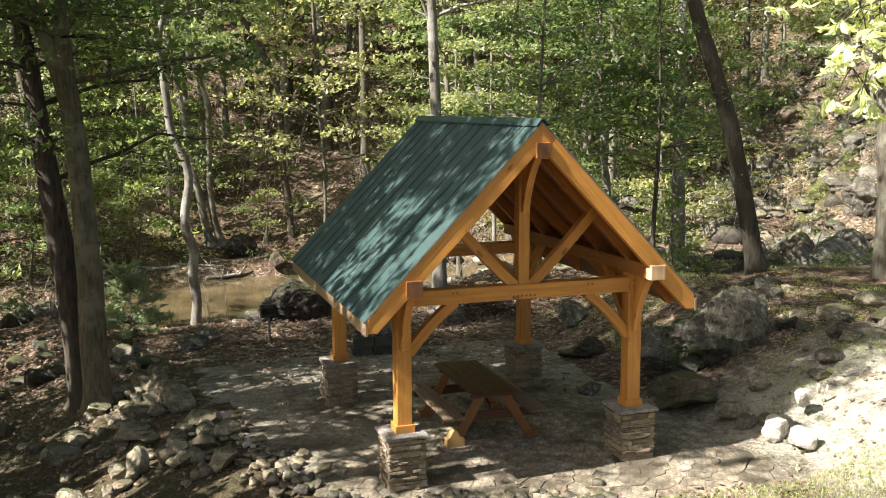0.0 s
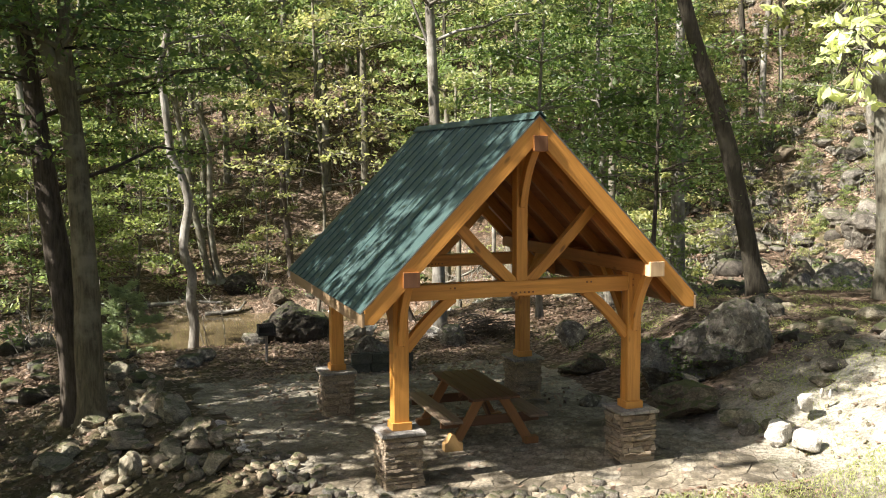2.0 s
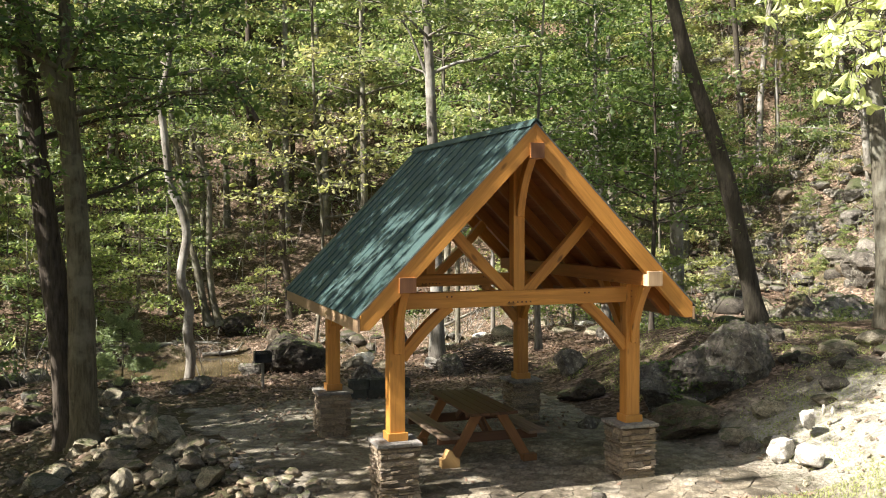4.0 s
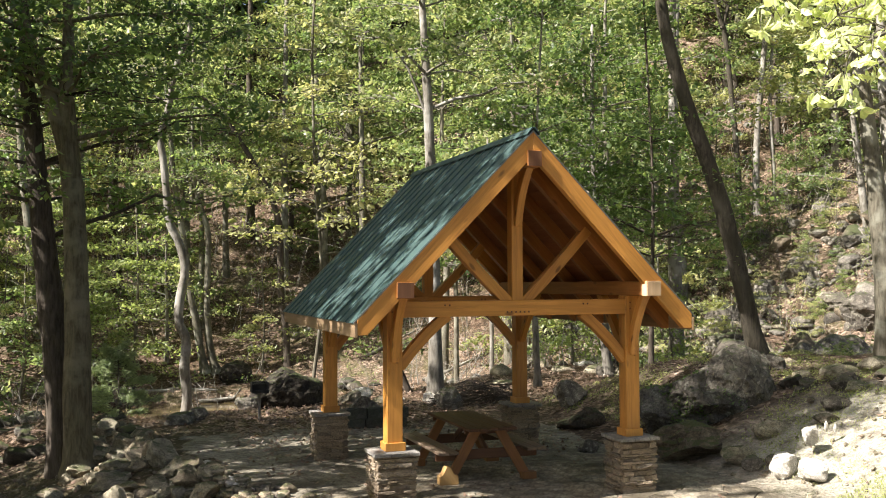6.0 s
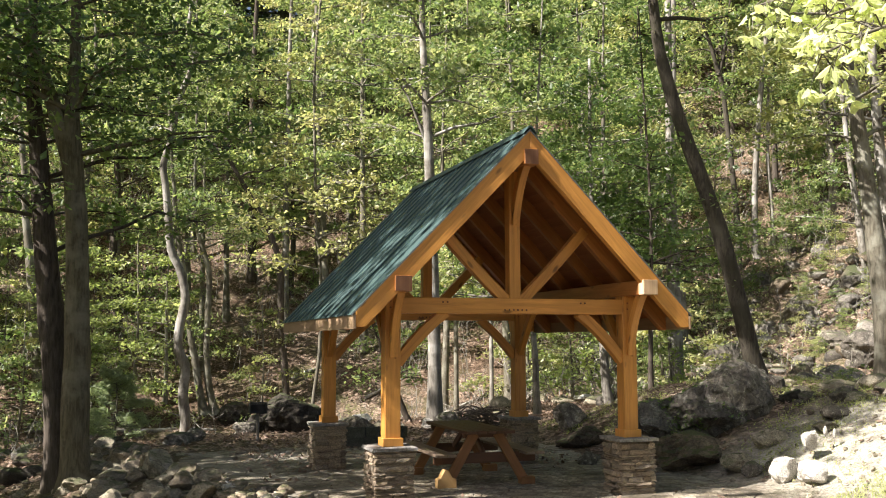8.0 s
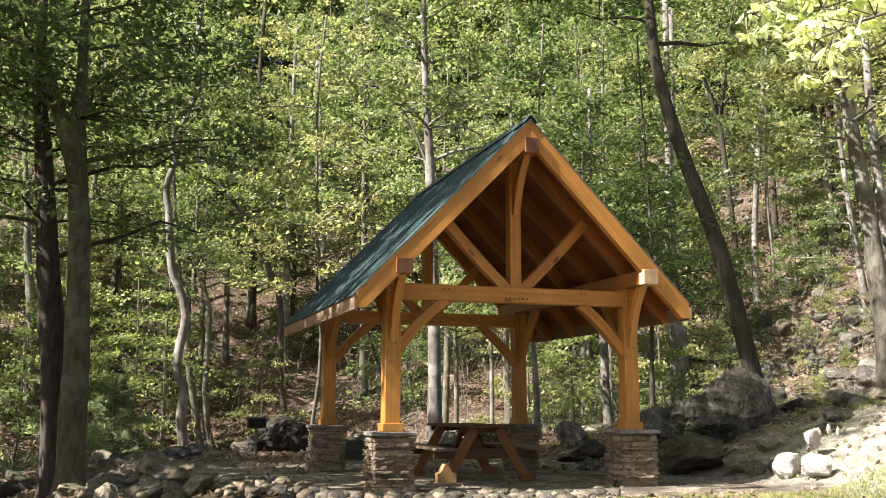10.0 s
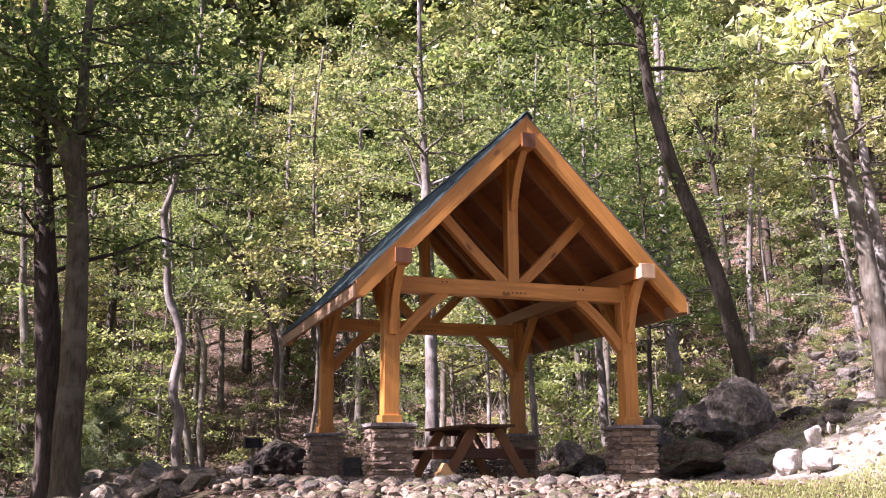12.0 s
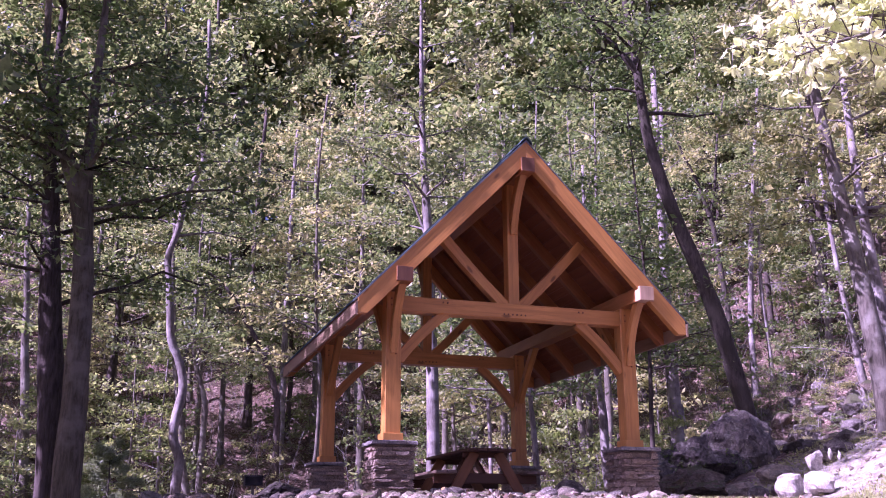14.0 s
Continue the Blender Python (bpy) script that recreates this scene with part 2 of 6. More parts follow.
def make_leaf(name, stops, glow=0.4):
    m, nt, b, out = nodes_of(name)
    rnd = nt.nodes.new("ShaderNodeNewGeometry").outputs["Random Per Island"]
    branch = ramp(nt, tex(nt, coords(nt, (1, 1, 1), True), 0.55, 3, 0.6), [(0.30, (0, 0, 0)), (0.70, (1, 1, 1))])
    fac = mix(nt, 0.45, rnd, branch)
    fac = mix(nt, 0.18, fac, own_random(nt))
    col = ramp(nt, fac, stops)
    vein = tex(nt, coords(nt), 22, 3)
    col = mix(nt, 0.5, col, ramp(nt, vein, [(0.3, (0.55, 0.55, 0.55)), (0.7, (1.2, 1.2, 1.2))]), "MULTIPLY")
    nt.links.new(col, b.inputs["Base Color"])
    b.inputs["Roughness"].default_value = 0.40
    b.inputs["Specular IOR Level"].default_value = 0.5
    tr = nt.nodes.new("ShaderNodeBsdfTranslucent")
    warm = mix(nt, 1.0, col, (1.9, 1.92, 1.3), "MULTIPLY")
    nt.links.new(warm, tr.inputs[0])
    mx = nt.nodes.new("ShaderNodeMixShader")
    mx.inputs[0].default_value = glow
    nt.links.new(b.outputs[0], mx.inputs[1])
    nt.links.new(tr.outputs[0], mx.inputs[2])
    nt.links.new(mx.outputs[0], out.inputs[0])
    return m


LEAF_GREEN = make_leaf("green_leaf", [(0.15, (0.070, 0.113, 0.043)), (0.42, (0.150, 0.210, 0.080)), (0.66, (0.272, 0.308, 0.145)), (0.9, (0.490, 0.475, 0.300))], 0.45)
LEAF_DEEP = make_leaf("deep_green_leaf", [(0.15, (0.056, 0.103, 0.036)), (0.5, (0.115, 0.178, 0.058)), (0.9, (0.258, 0.305, 0.120))], 0.46)
LEAF_YELLOW = make_leaf("yellowing_leaf", [(0.15, (0.108, 0.142, 0.050)), (0.4, (0.215, 0.245, 0.100)), (0.65, (0.365, 0.368, 0.180)), (0.9, (0.505, 0.465, 0.268))], 0.45)
LEAF_FRESH = make_leaf("fresh_green_leaf", [(0.15, (0.100, 0.148, 0.048)), (0.45, (0.195, 0.250, 0.088)), (0.7, (0.31, 0.352, 0.150)), (0.9, (0.47, 0.46, 0.25))], 0.5)
# green leaf paled so that its colour holds the sun's glare on the bough
LEAF_SUNLIT = make_leaf("sunlit_leaf", [(0.15, (0.42, 0.48, 0.22)), (0.5, (0.60, 0.65, 0.38)), (0.9, (0.80, 0.81, 0.62))], 0.42)
LEAF_DRY = make_leaf("fallen_leaf", [(0.0, (0.075, 0.047, 0.034)), (0.4, (0.165, 0.108, 0.077)), (0.7, (0.30, 0.215, 0.160)), (1.0, (0.47, 0.375, 0.295))], 0.1)
NEEDLE = make_leaf("pine_needle", [(0.0, (0.19, 0.25, 0.12)), (1.0, (0.40, 0.46, 0.27))], 0.4)
GRASS = make_leaf("grass_blade", [(0.1, (0.15, 0.19, 0.055)), (0.5, (0.31, 0.35, 0.12)), (0.9, (0.54, 0.53, 0.29))], 0.35)


def make_plain(name, col, rough, metal=0.0, var=0.3):
    m, nt, b, _ = nodes_of(name)
    n = tex(nt, coords(nt), 9, 6)
    nt.links.new(ramp(nt, n, [(0.3, tuple(c * (1 - var) for c in col)), (0.7, tuple(c * (1 + var) for c in col))]), b.inputs["Base Color"])
    b.inputs["Roughness"].default_value, b.inputs["Metallic"].default_value = rough, metal
    bump(nt, b, n, 0.2, 0.01)
    return m


GRIT = make_plain("sandy_grit", (0.20, 0.178, 0.135), 0.95, 0.0, 0.45)
IRON = make_plain("black_iron", (0.025, 0.024, 0.023), 0.6, 0.3)
RUST = make_plain("rusty_post", (0.22, 0.195, 0.17), 0.7, 0.2)


def make_water():
    m, nt, b, _ = nodes_of("shallow_brown_water")
    v = coords(nt, (1, 1, 1), True)
    n = tex(nt, v, 0.8, 4)
    nt.links.new(ramp(nt, n, [(0.35, (0.065, 0.050, 0.026)), (0.7, (0.15, 0.116, 0.062))]), b.inputs["Base Color"])
    b.inputs["Roughness"].default_value = 0.08
    bump(nt, b, tex(nt, v, 9, 3), 0.12, 0.02)
    return m


WATER = make_water()


TRIM = make_plain("grey_steel_trim", (0.20, 0.21, 0.20), 0.45, 0.6, 0.15)


# ---- mesh helpers ----
def thing(name, label, category, at=(0, 0, 0), group="", kind=""):
    ob = new(name)
    ob.location = at
    return tagged(ob, label, category, group, kind)


def mesh_of(name, bm, mat, smooth=False):
    me = bpy.data.meshes.new(name)
    bm.to_mesh(me)
    bm.free()
    me.materials.append(mat)
    if smooth:
        me.polygons.foreach_set("use_smooth", [True] * len(me.polygons))
    return me


def part(name, bm, mat, parent, label="", smooth=False, m=None):
    ob = new(name, bm if isinstance(bm, bpy.types.Mesh) else mesh_of(name, bm, mat, smooth))
    ob.parent = parent
    if m is not None:
        ob.matrix_basis = m
    return tagged(ob, label) if label else ob


def box_bm(sx, sy, sz, bevel=0.0):
    """A block with its base centre at the origin and its length along z."""
    bm = bmesh.new()
    bmesh.ops.create_cube(bm, size=1, matrix=Matrix.Translation((0, 0, sz / 2)) @ Matrix.Diagonal((sx, sy, sz, 1)))
    if bevel:
        bmesh.ops.bevel(bm, geom=bm.edges[:], offset=bevel, segments=1, affect="EDGES")
    return bm


def timber(name, p0, p1, w, d, mat, parent, side=(0, 1, 0), bevel=0.008, label=""):
    """A beam from p0 to p1 (centre line), d along the side vector and w across it."""
    a, b = Vector(p0), Vector(p1)
    zax = (b - a).normalized()
    yax = (Vector(side) - zax * zax.dot(Vector(side))).normalized()
    xax = yax.cross(zax)
    m = Matrix((xax, yax, zax)).transposed().to_4x4()
    m.translation = a
    return part(name, box_bm(w, d, (b - a).length, bevel), mat, parent, label, m=m)


def profile_part(name, pts, plane, lo, hi, mat, parent, bevel=0.006, label=""):
    """A closed outline in the xz or yz plane, drawn out from lo to hi along the third axis."""
    bm = bmesh.new()
    put = (lambda u, v, w: (u, w, v)) if plane == "xz" else (lambda u, v, w: (w, u, v))
    front = [bm.verts.new(put(u, v, lo)) for u, v in pts]
    back = [bm.verts.new(put(u, v, hi)) for u, v in pts]
    bm.faces.new(front)
    bm.faces.new(back[::-1])
    n = len(pts)
    for i in range(n):
        bm.faces.new((front[i], back[i], back[(i + 1) % n], front[(i + 1) % n]))
    bmesh.ops.recalc_face_normals(bm, faces=bm.faces[:])
    if bevel:
        sharp = [e for e in bm.edges if len(e.link_faces) == 2 and e.calc_face_angle(0) > 0.9]
        bmesh.ops.bevel(bm, geom=sharp, offset=bevel, segments=1, affect="EDGES")
    # local z runs along the piece, so that the grain does too
    pa, pb = max(((p, q) for p in pts for q in pts), key=lambda c: math.dist(*c))
    m = (Vector(put(*pb, 0)) - Vector(put(*pa, 0))).to_track_quat("Z", "Y").to_matrix().to_4x4()
    m.translation = put(*pa, (lo + hi) / 2)
    bm.transform(m.inverted())
    return part(name, bm, mat, parent, label, m=m)


def curved_brace(a, ctrl, b, depth, n=9):
    """Outline of a curved brace along a quadratic arc from a to b, of the given depth."""
    out, inn = [], []
    for i in range(n + 1):
        t = i / n
        p = [(1 - t) ** 2 * a[k] + 2 * t * (1 - t) * ctrl[k] + t * t * b[k] for k in (0, 1)]
        d = [2 * (1 - t) * (ctrl[k] - a[k]) + 2 * t * (b[k] - ctrl[k]) for k in (0, 1)]
        ln = math.hypot(*d)
        nx, ny = -d[1] / ln * depth / 2, d[0] / ln * depth / 2
        out.append((p[0] + nx, p[1] + ny))
        inn.append((p[0] - nx, p[1] - ny))
    return out + inn[::-1]


def data_mesh(name, verts, faces, mat, smooth=False):
    me = bpy.data.meshes.new(name)
    me.from_pydata(verts, [], faces)
    me.materials.append(mat)
    if smooth:
        me.polygons.foreach_set("use_smooth", [True] * len(me.polygons))
    me.update()
    return me


def rock_mesh(name, seed, mat, sub=2, flat=0.7, cuts=9, rough=0.10):
    """A rock: a ball cut by planes, then broken up by ridged noise at several sizes."""
    r = random.Random(seed)
    bm = bmesh.new()
    bmesh.ops.create_icosphere(bm, subdivisions=sub, radius=1)
    planes = []
    for _ in range(cuts):
        n = Vector((r.gauss(0, 1), r.gauss(0, 1), r.gauss(0, 0.8))).normalized()
        planes.append((n, r.uniform(0.5, 0.88)))
    off = Vector((r.uniform(-50, 50), r.uniform(-50, 50), 0))
    for v in bm.verts:
        p = v.co.copy()
        for n, d in planes:
            over = p.dot(n) - d
            if over > 0:
                p -= n * over
        w = noise.noise(p * 1.3 + off) * 1.3
        if sub > 2:
            w += 0.55 * (0.5 - abs(noise.noise(p * 2.6 + off)) * 2) + 0.35 * noise.noise(p * 6 + off)
            if sub > 3:
                w += 0.30 * (0.4 - abs(noise.noise(p * 9 + off)) * 2) + 0.16 * noise.noise(p * 20 + off)
        p += v.co * w * rough
        v.co = (p.x, p.y, p.z * flat)
    return mesh_of(name, bm, mat, sub in (1, 2))


def leaves_mesh(name, centres, sizes, mat, rng, tilt=0.6, droop=0.0, width=0.55, aim=None, broad=False):
    """Many folded leaf blades round the given points, as one mesh; broad ones are rounded, with four corners a side."""
    n = len(centres)
    az = rng.uniform(0, 2 * np.pi, n) if aim is None else aim
    el = rng.normal(-droop, tilt, n)
    roll = rng.normal(0, tilt, n)
    d = np.stack([np.cos(az) * np.cos(el), np.sin(az) * np.cos(el), np.sin(el)], 1)
    s = np.stack([-np.sin(az), np.cos(az), np.zeros(n)], 1)
    u = np.cross(d, s)
    side = s * np.cos(roll)[:, None] + u * np.sin(roll)[:, None]
    upv = np.cross(side, d)
    L = sizes[:, None]
    base = centres - d * L * 0.5
    tip = centres + d * L * 0.5 - upv * L * 0.08
    le = centres + side * L * width * 0.5 + upv * L * 0.10 - d * L * 0.05
    ri = centres - side * L * width * 0.5 + upv * L * 0.10 - d * L * 0.05
    if broad:
        h, f = L * width * 0.5, d * L * 0.22
        ring = [base, centres - f + side * h * 0.82 + upv * L * 0.05, centres + f * 0.8 + side * h + upv * L * 0.04, tip, centres + f * 0.8 - side * h + upv * L * 0.04, centres - f - side * h * 0.82 + upv * L * 0.05]
        vv = np.stack(ring, 1).reshape(-1, 3)
        ff = (np.arange(n)[:, None, None] * 6 + np.array([[0, 3, 2, 1], [0, 5, 4, 3]])[None]).reshape(-1, 4)
        return data_mesh(name, vv.tolist(), ff.tolist(), mat)
    verts = np.stack([base, le, tip, ri], 1).reshape(-1, 3)
    me = bpy.data.meshes.new(name)
    me.vertices.add(4 * n)
    me.vertices.foreach_set("co", verts.astype(np.float32).ravel())
    i = np.arange(n)[:, None] * 4
    tris = np.concatenate([i + [0, 2, 1], i + [0, 3, 2]], 1).reshape(-1, 3)
    me.loops.add(6 * n)
    me.loops.foreach_set("vertex_index", tris.ravel().astype(np.int32))
    me.polygons.add(2 * n)
    me.polygons.foreach_set("loop_start", np.arange(0, 6 * n, 3, dtype=np.int32))
    me.update(calc_edges=True)
    me.materials.append(mat)
    return me


def tube(verts, faces, path, radii, sides=8, rng=None, wobble=0.0):
    """Adds a tapered tube along path to the lists."""
    base = len(verts)
    path = [Vector(p) for p in path]
    for i, p in enumerate(path):
        d = (path[min(i + 1, len(path) - 1)] - path[max(i - 1, 0)]).normalized()
        a = d.orthogonal().normalized() if abs(d.z) < 0.9 else (Vector((1, 0, 0)) - d * d.x).normalized()
        b = d.cross(a)
        for k in range(sides):
            w = 2 * math.pi * k / sides
            r = radii[i] * (1 + (rng.uniform(-wobble, wobble) if rng else 0))
            verts.append(tuple(p + (a * math.cos(w) + b * math.sin(w)) * r))
    for i in range(len(path) - 1):
        for k in range(sides):
            q, q2 = base + i * sides, base + (i + 1) * sides
            faces.append((q + k, q + (k + 1) % sides, q2 + (k + 1) % sides, q2 + k))
    faces.append(tuple(base + (len(path) - 1) * sides + k for k in range(sides)))


def smooth_path(pts, n):
    """Catmull-Rom through pts, n points in all."""
    P = [np.array(p, float) for p in pts]
    P = [2 * P[0] - P[1]] + P + [2 * P[-1] - P[-2]]
    out = []
    for j in np.linspace(0, len(pts) - 1 - 1e-6, n):
        i = int(j)
        t = j - i
        a, b, c, d = P[i : i + 4]
        out.append(0.5 * (2 * b + (c - a) * t + (2 * a - 5 * b + 4 * c - d) * t * t + (3 * b - a - 3 * c + d) * t ** 3))
    return out


def make_tree(name, at, trunk, r0, bark, leaf, label, seed, crown=(0.35, 1.0), limbs=14, reach=3.0, count=5000, size=0.11, r1=0.02,
              spread=0.42, twigs=1.0, keep=0.6, extra=(), group="", bare=0.15, flare=1.5, category="tree", sides=10, rise=0.25):
    """A tree: a bent, tapered trunk with limbs and twigs, and a crown of leaf sprays round the twigs."""
    rng = np.random.default_rng(seed)
    rr = random.Random(seed)
    tree = thing(name, label, category, at, group)
    verts, faces = [], []
    path = smooth_path(trunk, max(10, len(trunk) * 3))
    n = len(path)
    radii = [(r0 + (r1 - r0) * (i / (n - 1)) ** 1.5) * (flare if i == 0 else 1 + (flare - 1) * 0.3 if i == 1 else 1) for i in range(n)]
    tube(verts, faces, path, radii, sides, rr, 0.06)
    for ex in extra:
        ep = smooth_path(ex[0], 10)
        tube(verts, faces, ep, [ex[1] * (1 - 0.75 * i / 9) for i in range(10)], sides, rr, 0.05)
    tops = [path] + [smooth_path(ex[0], 10) for ex in extra]
    spots = [np.array(path[-1]) + rng.normal(0, 0.25, 3) for _ in range(10)]
    for k in range(limbs):
        tp = tops[k % len(tops)] if k % 3 == 2 else path
        f = crown[0] + (crown[1] - crown[0]) * (k + rr.random()) / limbs
        if tp is not path:
            f = 0.4 + 0.6 * rr.random()
        p = np.array(tp[min(int(f * (len(tp) - 1)), len(tp) - 1)])
        az = k * 2.4 + rr.uniform(-0.5, 0.5)
        ln = reach * (1.05 - 0.55 * (f - crown[0]) / max(1e-3, crown[1] - crown[0])) * rr.uniform(0.7, 1.15)
        d = np.array([math.cos(az), math.sin(az), rise + rr.uniform(-0.15, 0.25)])
        bend = np.array([0, 0, -0.18 * ln])
        pts = [p + d * ln * t + bend * t * t + rng.normal(0, 0.04 * ln, 3) * t for t in np.linspace(0, 1, 6)]
        tube(verts, faces, pts, [max(0.006, 0.016 * ln * (1 - 0.8 * t)) for t in np.linspace(0, 1, 6)], 5 if twigs > 0.5 else 3)
        for t in np.linspace(0.3, 1, 6):
            q = p + d * ln * t + bend * t * t
            for _ in range(2):
                a2 = az + rr.choice((-1, 1)) * rr.uniform(0.5, 1.2)
                l2 = ln * 0.38 * rr.uniform(0.5, 1.1) * (1.2 - 0.5 * t)
                e = q + np.array([math.cos(a2) * l2, math.sin(a2) * l2, rr.uniform(-0.12, 0.18) * l2])
                if rr.random() < twigs:
                    tube(verts, faces, [q, (q + e) / 2 + rng.normal(0, 0.02, 3), e], [0.011, 0.008, 0.004], 3)
                if rr.random() > bare:
                    spots += [q + (e - q) * w for w in (0.35, 0.7, 1.0)]
    part("trunk", data_mesh("trunk", verts, faces, bark, True), bark, tree)
    spots = np.array(spots)
    spots = spots[rng.random(len(spots)) < keep]
    pick = rng.integers(0, len(spots), count)
    clump = rng.normal(0, 1, (len(spots), 3)) * [0.12, 0.12, 0.06]
    c = spots[pick] + clump[pick] + rng.normal(0, 1, (count, 3)) * np.array([spread, spread, spread * 0.42]) * 0.5
    part("crown", leaves_mesh("crown", c, size * np.clip(rng.lognormal(0, 0.36, count), 0.5, 2.2), leaf, rng, 0.6), leaf, tree)
    return tree


# ---- the ground ----
def sm(a, b, v):
    t = np.clip((v - a) / (b - a), 0, 1)
    return t * t * (3 - 2 * t)


def creek_y(x):
    return 22.7 + 0.0 * np.asarray(x, float)


def creek_half(x):
    return 4.0 - 2.6 * sm(1, 8, x) - 3.4 * sm(4.2, 7.6, -np.asarray(x, float))


def water_z(x):
    return -1.9 + 2.6 * sm(5, 19, x)


PATIO = -0.09


def ground(x, y):
    x, y = np.asarray(x, float), np.asarray(y, float)
    z = np.full(np.broadcast(x, y).shape, PATIO)
    z = z - 0.95 * sm(0, 3.4, -2.95 - 0.16 * np.maximum(y, -2) - x)
    z = z - 1.7 * sm(0, 8, -1.9 - y)
    z = z + 1.1 * sm(3.1, 6.8, x) * (1 - 0.75 * sm(6.5, 10.5, y))
    s = y - creek_y(x)
    half, wl = creek_half(x), water_z(x)
    z = z + (wl + 0.32 - z) * sm(-9.5 + 3.0 * sm(-3, 0.5, x), -0.9, s + half)
    z = z - 0.75 * (1 - sm(-0.5, 0.9, np.abs(s) - half))
    # the hill across the creek, and the slope that closes the valley
    u = np.maximum(0, s - half - 2.5)
    hill = wl + 0.4 + 0.40 * u * sm(-0.5, 4.5, u) ** 0.6 + 0.30 * np.maximum(0, u - 12) - 0.75 * np.maximum(0, u - 46)
    z = np.where(s > half + 0.4, np.maximum(hill, z), z)
    z = z + 0.55 * np.maximum(0, x - 17.5) * sm(17, 20, x) * sm(4, 14, y) * (1 - sm(60, 90, x))
    return z


def ground_at(x, y):
    return float(ground(x, y))


def lumps(x, y, z):
    """Small unevenness off the patio."""
    rough = sm(0.2, 1.6, np.maximum(np.maximum(-3.0 - 0.16 * max(y, -2) - x, x - 3.6), np.maximum(y - 7.5, -1.4 - y)))
    far = 1 + 2.0 * float(sm(18, 40, y)) + 0.8 * float(sm(10, 25, x))
    p = Vector((x, y, 0))
    rough = rough * (1 - 0.8 * sm(0.6, 1.8, -0.6 - y) * sm(9, 5, x))
    return float(rough) * far * (0.10 * noise.noise(p * 0.55) + 0.06 * noise.noise(p * 1.7 + Vector((7, 3, 1))) + 0.03 * noise.noise(p * 5))


def axis_steps(parts):
    out = [parts[0][0]]
    for lo, hi, st in parts:
        k = max(1, int(round((hi - lo) / st)))
        out += [lo + (hi - lo) * (i + 1) / k for i in range(k)]
    return np.array(out)


GX = axis_steps([(-160, -60, 20), (-60, -20, 2), (-20, -8, 0.5), (-8, 9, 0.2), (9, 30, 0.4), (30, 70, 1.2), (70, 190, 20)])
GY = axis_steps([(-90, -20, 10), (-20, -5, 1.2), (-5, 16, 0.2), (16, 45, 0.4), (45, 85, 1.4), (85, 240, 18)])
XX, YY = np.meshgrid(GX, GY)
ZZ = ground(XX, YY)
gverts = [(x, y, z + lumps(x, y, z)) for x, y, z in zip(XX.ravel().tolist(), YY.ravel().tolist(), ZZ.ravel().tolist())]
gw = len(GX)
gfaces = [(j * gw + i, j * gw + i + 1, (j + 1) * gw + i + 1, (j + 1) * gw + i) for j in range(len(GY) - 1) for i in range(gw - 1)]
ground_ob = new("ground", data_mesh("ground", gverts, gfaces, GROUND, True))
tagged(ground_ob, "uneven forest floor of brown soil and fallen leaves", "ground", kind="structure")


def creek_sheet():
    xs = np.linspace(-60, 30, 120)
    v, f = [], []
    for x in xs:
        for w in (-1, 1):
            v.append((x, creek_y(x) + w * (creek_half(x) + 0.8), water_z(x)))
    for i in range(len(xs) - 1):
        f.append((2 * i, 2 * i + 2, 2 * i + 3, 2 * i + 1))
    ob = new("water", data_mesh("water", v, f, WATER, True))
    tagged(ob, "shallow brown creek flowing over stones below the hill", "creek", kind="structure")


creek_sheet()
# ---- the pavilion ----
POST_X, POST_Y = 1.65, (0.0, 3.77)
POST_W = 0.2
TIE_LO, TIE_HI = 2.28, 2.48
PLATE_LO, PLATE_HI = 2.525, 2.715
ROOF_TOP, SLOPE, HALF = 4.63, 1.025, 2.27
ROOF_Y0, ROOF_Y1 = -0.52, 4.61
PIER_TOP = 0.65
RAKE = math.atan(SLOPE)

pavilion = thing("pavilion", "open timber-frame pavilion with green steel gable roof on stone piers", "pavilion", (0, 0, 0))


def roof_z(x):
    return ROOF_TOP - SLOPE * abs(x)


